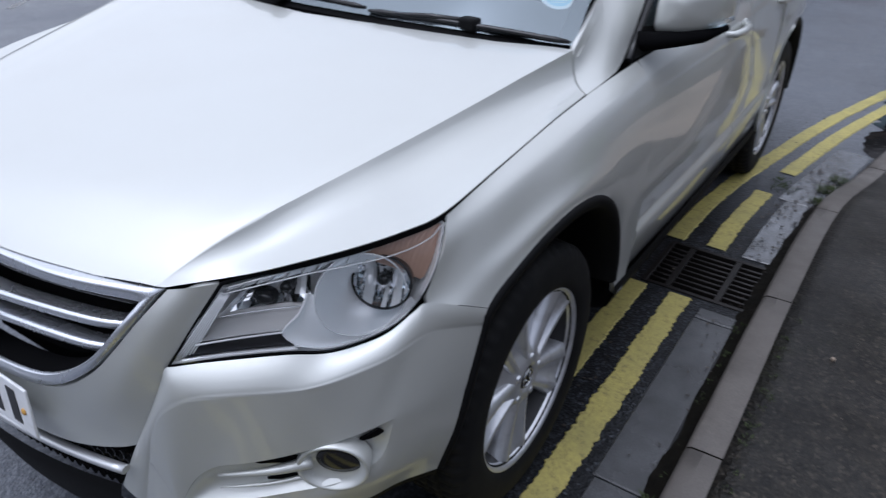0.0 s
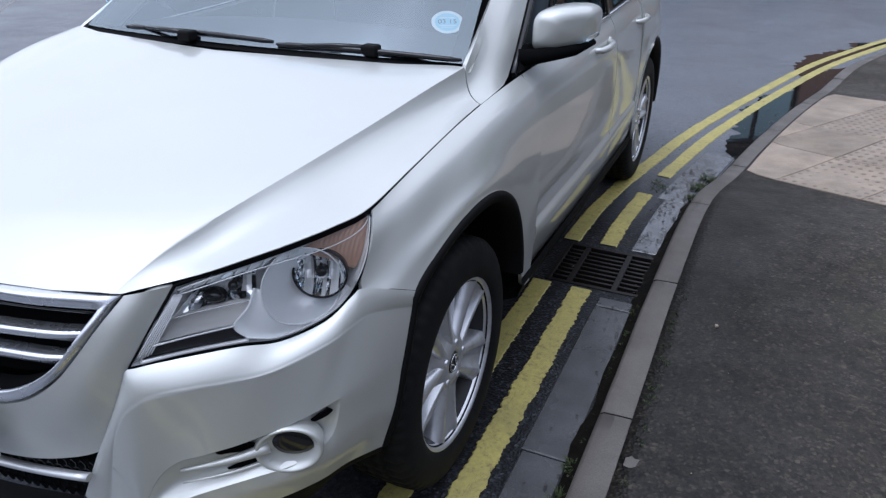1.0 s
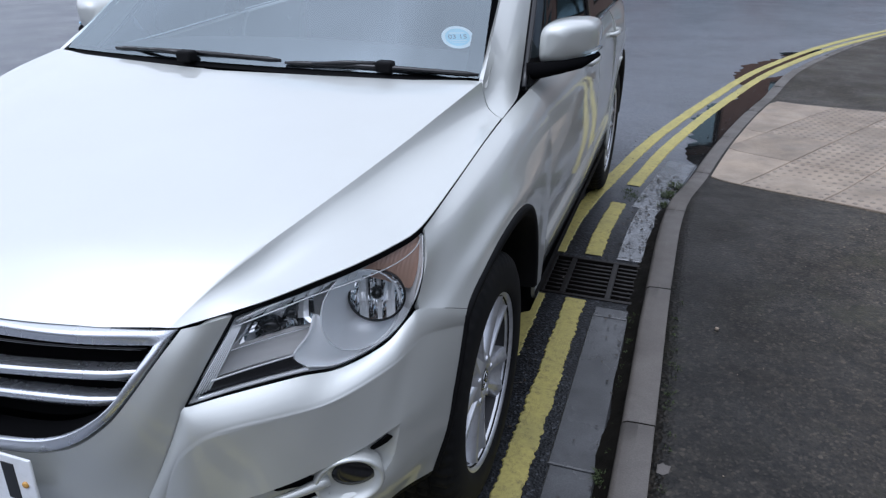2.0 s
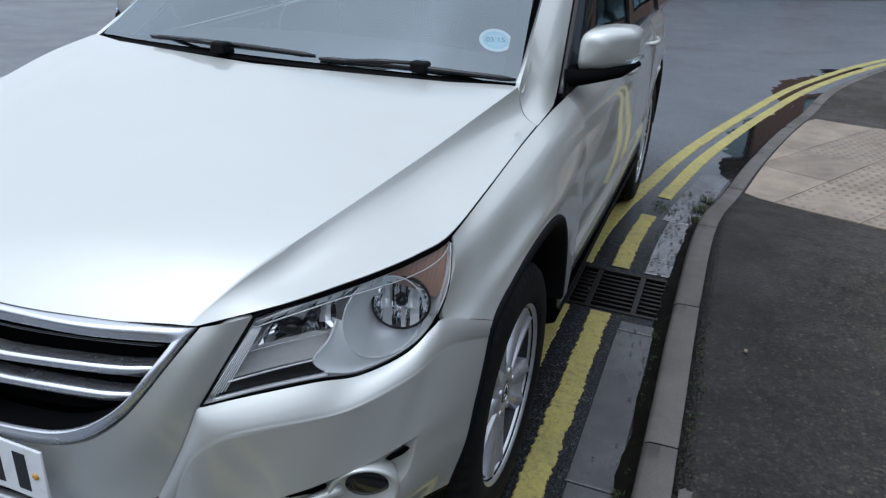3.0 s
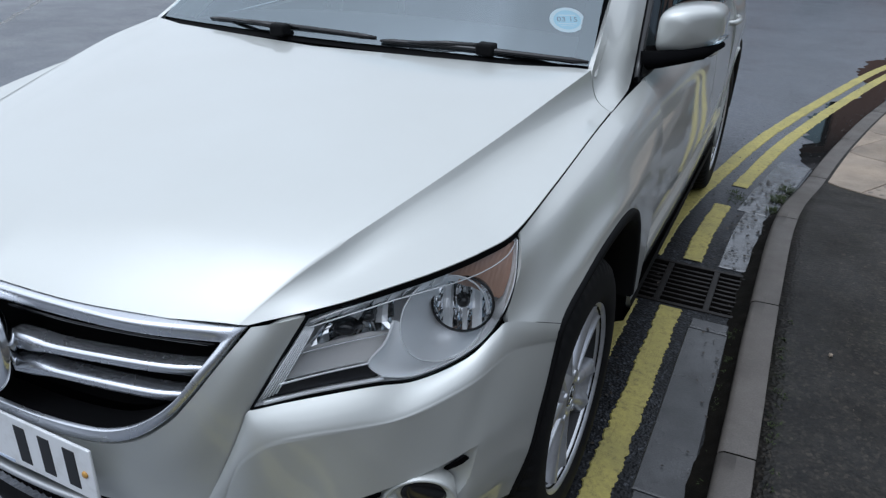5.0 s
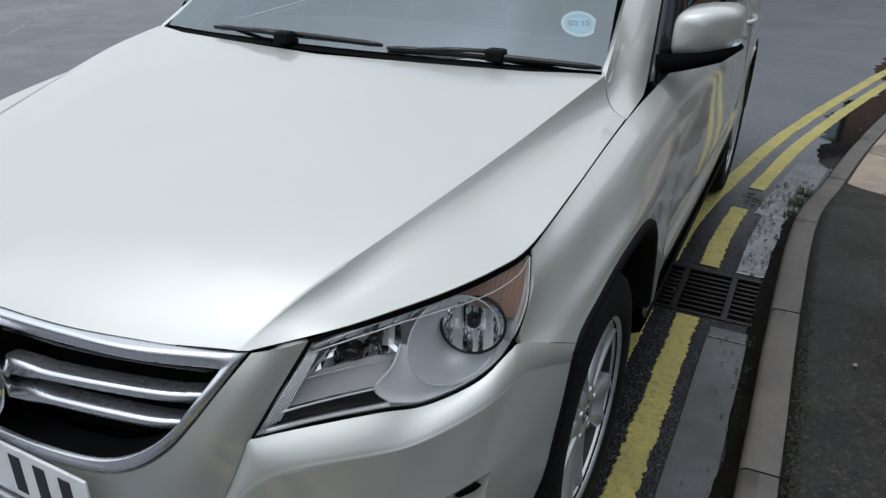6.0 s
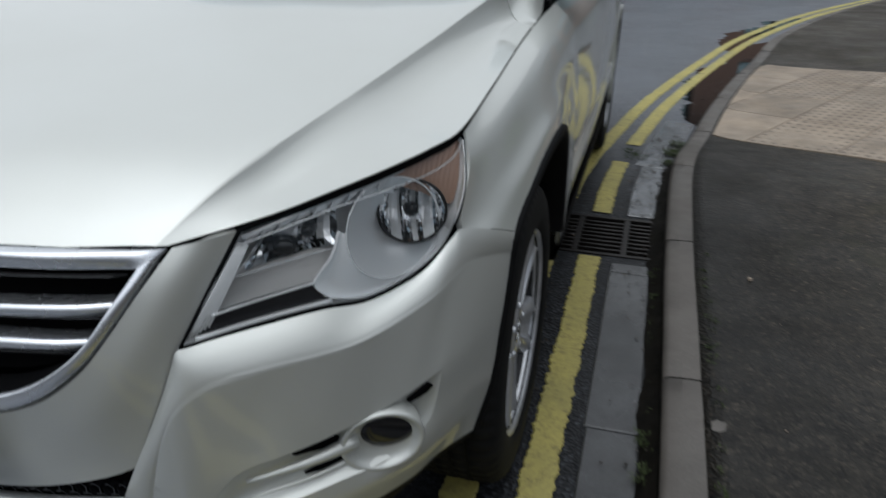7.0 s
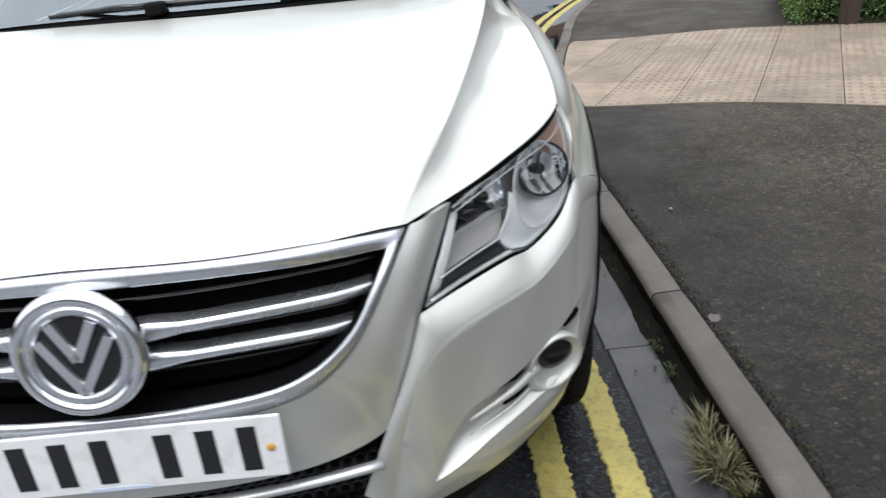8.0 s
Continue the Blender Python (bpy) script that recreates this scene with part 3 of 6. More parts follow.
for k, p in enumerate(spline([(-5.6, 3.1, 0), (-6.7, 4.5, 0), (-7.6, 5.6, 0), (-8.7, 6.8, 0), (-9.8, 8.0, 0), (-11.2, 9.6, 0)], 240)):
    w = max(0.006, 0.035 + 0.05 * noise.noise(Vector((k * 0.11, 4, 0))) + 0.03 * noise.noise(Vector((k * 0.45, 9, 0))))
    for row, d, z in zip(rows, (-1, 0, 1), (0.0006, 0.003, 0.0006)):
        row.append(p + Vector((0.77, 0.64, 0)) * (w * d + 0.03 * noise.noise(Vector((k * 0.07, 2, 0)))) + Vector((0, 0, z)))
add_grid(bm, rows, middle=Vector((1, 2, -5)))
tagged(part("road_seam", bm, gutter_mat), "pale ragged seam in the asphalt road", "road", kind="structure")


# puddles in the gutter by the dropped kerb
def puddle(s0, s1, near, far, z, label, seed):
    """Standing water along the kerb between two distances, from near to far metres off its edge, with a wandering outline."""
    bm = bmesh.new()
    rows = [[], [], []]
    count = int((s1 - s0) / 0.03)
    for k in range(count + 1):
        f = k / count
        p, out = kerb_at(s0 + (s1 - s0) * f)
        taper = min(1.0, (4 * f) ** 0.6, (4 * (1 - f)) ** 0.6)
        reach = near + (far - near) * taper * (0.80 + 0.55 * noise.noise(Vector((f * (s1 - s0) * 2.6, seed, 0))) + 0.22 * noise.noise(Vector((f * (s1 - s0) * 11, seed, 3))))
        reach = max(reach, near + 0.004)
        for row, d in zip(rows, (near, (near + reach) / 2, reach)):
            row.append(p - out * d + Vector((0, 0, z)))
    add_grid(bm, rows, middle=Vector((1, 2, -5)))
    return tagged(part("puddle", bm, water), label, "puddle", kind="structure")


puddle(1.98, 5.6, -0.003, 0.33, 0.0030, "still rain puddle in the gutter by the dropped kerb", 3.1)
puddle(4.7, 7.4, 0.26, 0.58, 0.0030, "thin film of rain water round the yellow lines", 5.7)

# the dropped crossing: buff slabs with rows of blisters
crossing = thing("tactile_paving", (2.4, 4.5, 0.03), "buff blister paving slabs at the dropped crossing", "paving", kind="structure")
NEAR, FAR_SIDE = (Vector((1.60, 3.68, 0)), Vector((4.05, 2.32, 0))), (Vector((2.80, 5.75, 0)), Vector((5.30, 4.85, 0)))
COURSES = (0.0, 0.27, 0.52, 0.76, 1.0)
ACROSS = 6


def crossing_at(u, v, lift=0.0):
    """u counts slabs away from the kerb, v runs from the near edge to the far one; cut off at the kerb's back."""
    p = NEAR[0].lerp(NEAR[1], u / ACROSS).lerp(FAR_SIDE[0].lerp(FAR_SIDE[1], u / ACROSS), v)
    x = max(p.x, kerb_x(p.y) + 0.114)
    return Vector((x, p.y, pavement_z(x, p.y) + lift))


bumps = bmesh.new()
for i in range(-5, ACROSS):
    for j in range(4):
        v0, v1 = COURSES[j], COURSES[j + 1]
        rim = [(i + a, v0 + (v1 - v0) * b) for a, b in [(k / 4, 0) for k in range(4)] + [(1, k / 4) for k in range(4)] + [(1 - k / 4, 1) for k in range(4)] + [(0, 1 - k / 4) for k in range(4)]]
        spot = [crossing_at(*q) for q in rim]
        size = sum((a.x * b.y - b.x * a.y) for a, b in zip(spot, spot[1:] + spot[:1])) / 2
        if abs(size) < 0.012:
            continue
        bm = bmesh.new()
        tilt = 0.002 * noise.noise(Vector((i * 3.7, j * 2.9, 0)))
        heart = sum(spot, Vector()) / len(spot)
        rings = [[bm.verts.new(heart + (q - heart) * f + Vector((0, 0, z + tilt))) for q in spot] for f, z in ((0.990, -0.03), (0.990, 0.0055), (0.972, 0.008))]
        for r, q in zip(rings, rings[1:]):
            for k in range(16):
                bm.faces.new((r[k], r[(k + 1) % 16], q[(k + 1) % 16], q[k]))
        bm.faces.new(rings[-1])
        bmesh.ops.recalc_face_normals(bm, faces=bm.faces)
        hold(part("paving_slab", bm, tile_mat), crossing)
        if i >= 0 or (i == -1 and j > 1):
            for a in range(8):
                for b in range(8):
                    u, v = i + (a + 0.5) / 8, v0 + (v1 - v0) * (b + 0.5) / 8
                    p = crossing_at(u, v, 0.008 + tilt)
                    if p.x < kerb_x(p.y) + 0.16:
                        continue
                    ring = [[bumps.verts.new(p + Vector((r * math.cos(m * math.pi / 4), r * math.sin(m * math.pi / 4), z))) for m in range(8)] for r, z in ((0.0165, -0.001), (0.0105, 0.0055))]
                    for m in range(8):
                        bumps.faces.new((ring[0][m], ring[0][(m + 1) % 8], ring[1][(m + 1) % 8], ring[1][m])).smooth = True
                    bumps.faces.new(ring[1])
tagged(hold(part("blister", bumps, blister_mat), crossing), kind="stuff")
# ---- what stands round the street ----
FAR = Matrix(((0.744, -0.668, 0, 1.7), (0.668, 0.744, 0, 17.8), (0, 0, 1, 0), (0, 0, 0, 1)))
bm = bmesh.new()
add_box(bm, (-4, 0.0, -0.1), (40, 0.13, 0.10), 0.012, FAR)
tagged(part("kerb", bm, kerb_mat), "grey concrete kerb along the far side of the junction", "kerb", kind="structure")
bm = bmesh.new()
add_box(bm, (-4, 0.13, -0.1), (40, 2.6, 0.098), 0.0, FAR)
tagged(part("pavement", bm, walk_mat), "dark asphalt pavement in front of the far houses", "pavement", kind="structure")


def house(at, width, height):
    """A plain brick house front with a roof; its windows are real openings with frames and panes."""
    ob = thing("house", FAR @ Vector((at, 2.6, 0)), "plain brown brick house with pale blue windows", "house")
    bm = bmesh.new()
    half, floor_h = width / 2, height / 2
    holes = []
    for level in range(2):
        for k in (-1, 1):
            c = at + k * width * 0.24
            holes.append((c - 1.25, c + 1.25, 0.5 + level * floor_h, 2.3 + level * floor_h))
    cuts_x = sorted({at - half, at + half, *(h[0] for h in holes), *(h[1] for h in holes)})
    cuts_z = sorted({0.0, height, *(h[2] for h in holes), *(h[3] for h in holes)})
    for a, b in zip(cuts_x, cuts_x[1:]):
        for c, d in zip(cuts_z, cuts_z[1:]):
            if not any(h[0] <= a < h[1] and h[2] <= c < h[3] for h in holes):
                add_box(bm, (a, 2.6, c), (b, 2.85, d), 0.0, FAR)
    hold(part("wall", bm, brick_mat), ob)
    bm = bmesh.new()
    add_box(bm, (at - half, 2.85, 0), (at + half, 9.0, height), 0.0, FAR)
    hold(part("rear_wall", bm, brick_mat), ob)
    bm = bmesh.new()
    ridge = [FAR @ Vector((x, y, z)) for x in (at - half, at + half) for y, z in ((2.2, height - 0.05), (2.2, height + 0.12), (5.8, height + 2.0), (9.4, height + 0.12))]
    vs = [bm.verts.new(p) for p in ridge]
    for k in range(4):
        bm.faces.new((vs[k], vs[(k + 1) % 4], vs[4 + (k + 1) % 4], vs[4 + k]))
    bm.faces.new(vs[:4])
    bm.faces.new(vs[4:][::-1])
    hold(part("roof", bm, roof_mat), ob)
    for x0, x1, z0, z1 in holes:
        bm = bmesh.new()
        for lo, hi in (((x0, 2.68, z0), (x0 + 0.09, 2.76, z1)), ((x1 - 0.09, 2.68, z0), (x1, 2.76, z1)), ((x0 + 0.09, 2.68, z0), (x1 - 0.09, 2.76, z0 + 0.1)),
                       ((x0 + 0.09, 2.68, z1 - 0.08), (x1 - 0.09, 2.76, z1)), (((x0 + x1) / 2 - 0.04, 2.68, z0 + 0.1), ((x0 + x1) / 2 + 0.04, 2.76, z1 - 0.08))):
            add_box(bm, lo, hi, 0.0, FAR)
        win = hold(part("window", bm, trim_black), ob)
        bm = bmesh.new()
        add_box(bm, (x0 + 0.09, 2.73, z0 + 0.1), (x1 - 0.09, 2.74, z1 - 0.08), 0.0, FAR)
        part("pane", bm, sky_pane, win)


for k in range(0, 4):
    house(k * 7.9, 7.9, 5.0)

# unseen plain walls, added to close the other sides and hold back low sky light
for name, lo, hi in (("added_wall_north", (-60, 60, 0), (4, 60.4, 5.0)), ("added_wall_west", (-16, -11.4, 0), (-15.6, 6, 2.6)), ("added_wall_south", (-15.6, -11.4, 0), (9.0, -11, 3.4)), ("added_wall_east", (9.0, -11.4, 0), (9.3, 12, 2.4))):
    bm = bmesh.new()
    add_box(bm, lo, hi)
    tagged(part(name, bm, added_wall_mat), "plain wall added out of view to close the street", "wall", kind="structure")


def tuft(bm, at, count, size, spread, rnd, flat=0.0):
    """Grass blades that lean out from one root."""
    for _ in range(count):
        a, r = rnd.uniform(0, 6.283), spread * math.sqrt(rnd.random())
        p = Vector(at) + Vector((math.cos(a) * r, math.sin(a) * r, 0))
        lean = Vector((math.cos(a), math.sin(a), 0)) * rnd.uniform(0.3, 1.1) + Vector((rnd.uniform(-.4, .4), rnd.uniform(-.4, .4), 0))
        h = size * rnd.uniform(0.4, 1.0)
        side = Vector((-math.sin(a + rnd.uniform(-1, 1)), math.cos(a), 0)).normalized() * rnd.uniform(0.0012, 0.0028)
        q, e = p + Vector((0, 0, h * 0.55)) + lean * h * 0.35, p + Vector((0, 0, h * (0.8 - flat))) + lean * h
        v = [bm.verts.new(x) for x in (p - side, p + side, q + side * 0.8, q - side * 0.8, e)]
        bm.faces.new(v[:4])
        bm.faces.new((v[3], v[2], v[4]))


rnd = random.Random(4)
bm = bmesh.new()
for x, y, c, s, w in ((1.135, 0.44, 260, 0.10, 0.05), (1.15, 0.56, 200, 0.085, 0.045), (1.16, 0.34, 120, 0.07, 0.04)):
    tuft(bm, (x, y, 0.004), c, s, w, rnd)
tagged(part("grass_tuft", bm, dry_grass), "straw-coloured tuft of grass growing at the kerb's foot", "grass", kind="stuff")
bm = bmesh.new()
for x, y, c, s, w in ((1.165, 0.98, 90, 0.035, 0.03), (1.16, 0.85, 60, 0.03, 0.03), (1.22, 3.42, 160, 0.045, 0.05), (1.205, 3.25, 110, 0.035, 0.04), (1.25, 3.6, 120, 0.04, 0.05), (1.03, 3.32, 90, 0.02, 0.06), (1.17, 1.75, 40, 0.02, 0.02), (1.17, 1.45, 40, 0.02, 0.02), (1.0, 3.42, 70, 0.02, 0.05)):
    tuft(bm, (x, y, 0.006), c, s, w, rnd, 0.3)
for k in range(34):
    y = rnd.uniform(-0.1, 2.0)
    tuft(bm, (kerb_x(y) + 0.122 + abs(rnd.gauss(0, 0.012)), y, 0.098), 9, 0.012, 0.012, rnd, 0.3)
for k in range(36):
    y = rnd.uniform(0.1, 2.0)
    tuft(bm, (kerb_x(y) - abs(rnd.gauss(0.012, 0.014)), y, 0.012), 10, 0.016, 0.012, rnd, 0.3)
tagged(part("weeds", bm, moss), "small green weeds and moss along the gutter", "weeds", kind="stuff")


def leaf(bm, p, size, rnd, up=None):
    n = up or Vector((rnd.gauss(0, 1), rnd.gauss(0, 1), rnd.gauss(0.5, 1))).normalized()
    a = n.orthogonal().normalized()
    a.rotate(Matrix.Rotation(rnd.uniform(0, 6.28), 3, n))
    b = n.cross(a)
    w = size * 0.32
    bm.faces.new([bm.verts.new(q) for q in (p - a * size * 0.5, p + b * w - a * 0.08 * size, p + a * size * 0.5 + n * size * 0.1, p - b * w - a * 0.08 * size)])


def hedge(at, turn, long, deep, high, leaves, label):
    """A clipped hedge: stems, a dark core and small leaves over its sides and top, turned about its near corner."""
    m = Matrix.Translation(at) @ Matrix.Rotation(turn, 4, "Z")
    ob = thing("hedge", m @ Vector((long / 2, deep / 2, 0)), label, "hedge")
    for k in range(9):
        bm = bmesh.new()
        x, y = rnd.uniform(0.25, long - 0.2), rnd.uniform(0.25, deep - 0.2)
        add_tube(bm, [m @ Vector(q) for q in ((x, y, 0.0), (x + rnd.uniform(-.1, .1), y + rnd.uniform(-.1, .1), 0.35), (x + rnd.uniform(-.2, .2), y + rnd.uniform(-.2, .2), high - 0.2))], [0.022, 0.016, 0.006], 6)
        hold(part("stem", bm, bark), ob)
    bm = bmesh.new()
    for _ in range(leaves):
        p = Vector((rnd.uniform(0, long), rnd.uniform(0, deep), high * rnd.random() ** 0.8))
        side = rnd.randrange(6)
        bulge = 0.10 * noise.noise(p * 3.1) + 0.07 * noise.noise(p * 8.3)
        round_off = 0.16 * (max(0.0, p.z / high - 0.6) / 0.4) ** 2 + 0.10 * max(0.0, 0.25 - p.z / high) / 0.25
        if side < 2:
            p.x = round_off + bulge + rnd.gauss(0, 0.02)
        elif side < 4:
            p.y = round_off + bulge + rnd.gauss(0, 0.02)
        elif side == 4:
            p.z = high + bulge + rnd.gauss(0, 0.02) - 0.2 * max(0.0, 0.25 - p.x) - 0.2 * max(0.0, 0.25 - p.y)
        leaf(bm, m @ p, rnd.uniform(0.016, 0.034), rnd)
    hold(part("foliage", bm, hedge_leaf), ob)
    bm = bmesh.new()
    add_box(bm, (0.22, 0.22, 0.0), (long - 0.05, deep - 0.05, high - 0.2), 0.08, m)
    hold(part("shaded_core", bm, hedge_dark), ob)


hedge((3.74, 5.56, 0.08), -0.38, 3.4, 1.8, 1.05, 75000, "clipped green hedge at the back of the pavement")
bm = bmesh.new()
add_box(bm, (4.06, 5.24, 0.08), (4.18, 5.36, 1.2), 0.008)
tagged(part("post", bm, bark), "dark brown wooden post beside the hedge", "post")

# a smear of old mortar on the pavement behind the kerb
bm = bmesh.new()
ring = [bm.verts.new((1.314 + 0.018 * (1 + 0.9 * noise.noise(Vector((k * 0.71, 1, 0)))) * math.cos(k * 0.5236), 0.975 + 0.026 * (1 + 0.9 * noise.noise(Vector((k * 0.63, 5, 0)))) * math.sin(k * 0.5236), 0.099)) for k in range(12)]
top = [bm.verts.new(Vector((1.313, 0.975, 0.0995)).lerp(v.co, 0.75) + Vector((0, 0, 0.0012))) for v in ring]
for k in range(12):
    bm.faces.new((ring[k], ring[(k + 1) % 12], top[(k + 1) % 12], top[k]))
bm.faces.new(top)
tagged(part("mortar_patch", bm, kerb_mat), "smear of grey-brown mortar on the pavement beside the kerb", "stain", kind="structure")

# fallen bits on the wet ground
bm = bmesh.new()
for _ in range(420):
    s, o = rnd.uniform(-1.6, 6.5), rnd.random()
    if s < 0.4 and rnd.random() < 0.65:
        continue
    p, out = kerb_at(s)
    d = -0.02 - 0.5 * o * o if s > 0.6 else -0.015 - 0.12 * o
    q = p + out * d
    leaf(bm, Vector((q.x, q.y, 0.0125)), rnd.uniform(0.006, 0.02), rnd, Vector((rnd.gauss(0, .2), rnd.gauss(0, .2), 1)).normalized())
for _ in range(150):
    s = rnd.choice((rnd.uniform(0.42, 1.7), rnd.uniform(0.9, 1.7)))
    p, out = kerb_at(s)
    q = p - out * rnd.uniform(0.01, 0.19)
    leaf(bm, Vector((q.x, q.y, 0.0125)), rnd.uniform(0.010, 0.030), rnd, Vector((rnd.gauss(0, .2), rnd.gauss(0, .2), 1)).normalized())
for _ in range(160):
    p, out = kerb_at(rnd.uniform(-1.0, 4.5))
    q = p - out * rnd.choice((rnd.gauss(0.50, 0.03), rnd.gauss(0.357, 0.02)))
    leaf(bm, Vector((q.x, q.y, 0.0045)), rnd.uniform(0.006, 0.018), rnd, Vector((rnd.gauss(0, .2), rnd.gauss(0, .2), 1)).normalized())
tagged(part("leaf_litter", bm, dead_leaf), "small dark rotting leaves and twigs in the gutter", "litter", kind="stuff")
bm = bmesh.new()
for _ in range(60):
    x, y = rnd.uniform(1.35, 4.5), rnd.uniform(-0.2, 8)
    if x > kerb_x(y) + 0.15:
        bmesh.ops.create_icosphere(bm, subdivisions=1, radius=rnd.uniform(0.001, 0.0028), matrix=Matrix.Translation((x, y, pavement_z(x, y) + 0.002)))
bmesh.ops.create_icosphere(bm, subdivisions=1, radius=0.008, matrix=Matrix.Translation((1.455, 1.79, 0.106)))
tagged(part("grit", bm, tile_mat), "pale grit and one white pebble on the pavement", "grit", kind="stuff")
# ---- the parked car: its nose looks along -y, its kerb side lies at +x ----
car = thing("car", (0, 0, 0), "silver-beige compact family SUV parked on double yellow lines", "car")


def bend(points, per):
    """Points along a smooth curve through the given ones, per steps between each two."""
    p = [Vector(q) for q in points]
    p = [2 * p[0] - p[1]] + p + [2 * p[-1] - p[-2]]
    out = []
    for k in range(1, len(p) - 2):
        a, b, c, d = p[k - 1:k + 3]
        out += [0.5 * (2 * b + (c - a) * f + (2 * a - 5 * b + 4 * c - d) * f ** 2 + (3 * b - a - 3 * c + d) * f ** 3) for f in (s / per for s in range(per))]
    return out + [p[-2]]


def sheet(rows, per):
    """Rows already sampled alike, joined across smoothly with per steps between each two."""
    cols = [bend([r[k] for r in rows], per) for k in range(len(rows[0]))]
    return [[c[r] for c in cols] for r in range(len(cols[0]))]


# bonnet: a raised middle that rolls down at a crease on either side
N = 48
mid = spline([(0, 0.070, 0.851), (0, 0.115, 0.880), (0, 0.22, 0.917), (0, 0.5, 0.979), (0, 0.8, 1.032), (0, 1.045, 1.068)], N)
crease = spline([(0.462, 0.1755, 0.8275), (0.482, 0.215, 0.853), (0.511, 0.28, 0.886), (0.538, 0.35, 0.910), (0.569, 0.45, 0.934), (0.606, 0.6, 0.963), (0.650, 0.8, 1.000), (0.687, 1.0, 1.036), (0.711, 1.195, 1.060)], N)
edge = spline([(0.474, 0.182, 0.827), (0.576, 0.269, 0.847), (0.650, 0.332, 0.870), (0.708, 0.392, 0.888), (0.752, 0.468, 0.900), (0.776, 0.553, 0.908), (0.787, 0.727, 0.941), (0.789, 0.968, 0.974), (0.787, 1.12, 0.986)], N)
bonnet_rows = []
for k in range(N):
    w = smooth_step(0.0, 0.16, k / (N - 1))
    c, d, e = mid[k], crease[k], edge[k]
    r = smooth_step(0.55, 1.0, k / (N - 1))
    ws = smooth_step(0.01, 0.20, k / (N - 1))
    first = c.lerp(d, 0.40) + Vector((0, -0.018 * (1 - w) - 0.026 * r, 0.013 * w * (1 - 0.75 * r) - 0.004 * (1 - w)))
    second = c.lerp(d, 0.76) + Vector((0, -0.014 * (1 - w) - 0.032 * r, 0.012 * w * (1 - 0.75 * r) - 0.004 * (1 - w)))
    near = c.lerp(d, 0.93) + Vector((0, -0.004 * (1 - w) - 0.008 * r, 0.006 * w * (1 - 0.5 * r)))
    fall = d.z - e.z
    flank = []
    for f, g in ((0.07, 0.33), (0.19, 0.64), (0.38, 0.87), (0.68, 0.98)):
        q = d.lerp(e, f)
        q.z = d.z - fall * (f + (g - f) * ws)
        flank.append(q)
    half = bend([c, first, second], 8)[:-1] + bend([second, near, d], 5)[:-1] + bend([d] + flank + [e], 4)
    bonnet_side = half
    bonnet_rows.append([Vector((-p.x, p.y, p.z)) for p in reversed(half[1:])] + half)
bm = bmesh.new()
add_grid(bm, bonnet_rows, 0.014)
bm.faces.ensure_lookup_table()
skin = (len(bonnet_rows) - 1) * (len(bonnet_rows[0]) - 1)
# deeper rim faces black: the shade of the gap is put into their colour
for f in list(bm.faces)[skin + (len(bm.faces) - skin) // 2:]:
    f.material_index = 1
ridge = {tuple(round(c, 5) for c in row[k]) for row in bonnet_rows[9:] for k in (len(row) // 2 - 26, len(row) // 2 + 26)}
for e in bm.edges:
    if all(tuple(round(c, 5) for c in v.co) in ridge for v in e.verts):
        e.smooth = False
part("bonnet", bm, [paint, void_black], car)

# front wings
WING = [
    spline([(0.780, 0.560, 0.901), (0.7905, 0.727, 0.939), (0.7925, 0.968, 0.9725), (0.7925, 1.20, 0.991), (0.797, 1.42, 1.003)], 40),
    spline([(0.7975, 0.525, 0.853), (0.825, 0.72, 0.910), (0.837, 0.968, 0.946), (0.842, 1.20, 0.958), (0.842, 1.42, 0.955)], 40),
    spline([(0.799, 0.475, 0.768), (0.838, 0.62, 0.822), (0.864, 0.84, 0.872), (0.870, 1.05, 0.880), (0.872, 1.25, 0.868), (0.870, 1.42, 0.85)], 40),
    spline([(0.838, 0.527, 0.750), (0.866, 0.67, 0.806), (0.884, 0.86, 0.843), (0.884, 1.07, 0.820), (0.879, 1.26, 0.735), (0.876, 1.42, 0.61)], 40),
    spline([(0.866, 0.580, 0.726), (0.878, 0.70, 0.788), (0.889, 0.876, 0.820), (0.886, 1.05, 0.787), (0.877, 1.20, 0.690), (0.868, 1.305, 0.53), (0.864, 1.345, 0.36), (0.864, 1.42, 0.335)], 40),
]
for side in (1, -1):
    rows = sheet(WING, 6)
    bm = bmesh.new()
    add_grid(bm, rows if side > 0 else flip_x(rows), 0.012)
    part("front_wing", bm, paint, car)

# front bumper: outer corners with a ledge below the lamps that turns down beside the grille, and a middle piece
LIP_END = (0.430, 0.116, 0.462)
TIP = (0.474, 0.128, 0.354)
RIGHT_OF = [(0.792, 0.388, 0.556), (0.822, 0.445, 0.565), (0.857, 0.537, 0.575)]
T_MID = [TIP, (0.508, 0.146, 0.430), (0.548, 0.166, 0.474), (0.600, 0.193, 0.492), (0.66, 0.240, 0.507), (0.74, 0.320, 0.533), RIGHT_OF[0]]
B_MID = [TIP, (0.520, 0.150, 0.366), (0.58, 0.187, 0.389), (0.66, 0.243, 0.412), (0.730, 0.311, 0.425), (0.775, 0.368, 0.465), RIGHT_OF[0]]
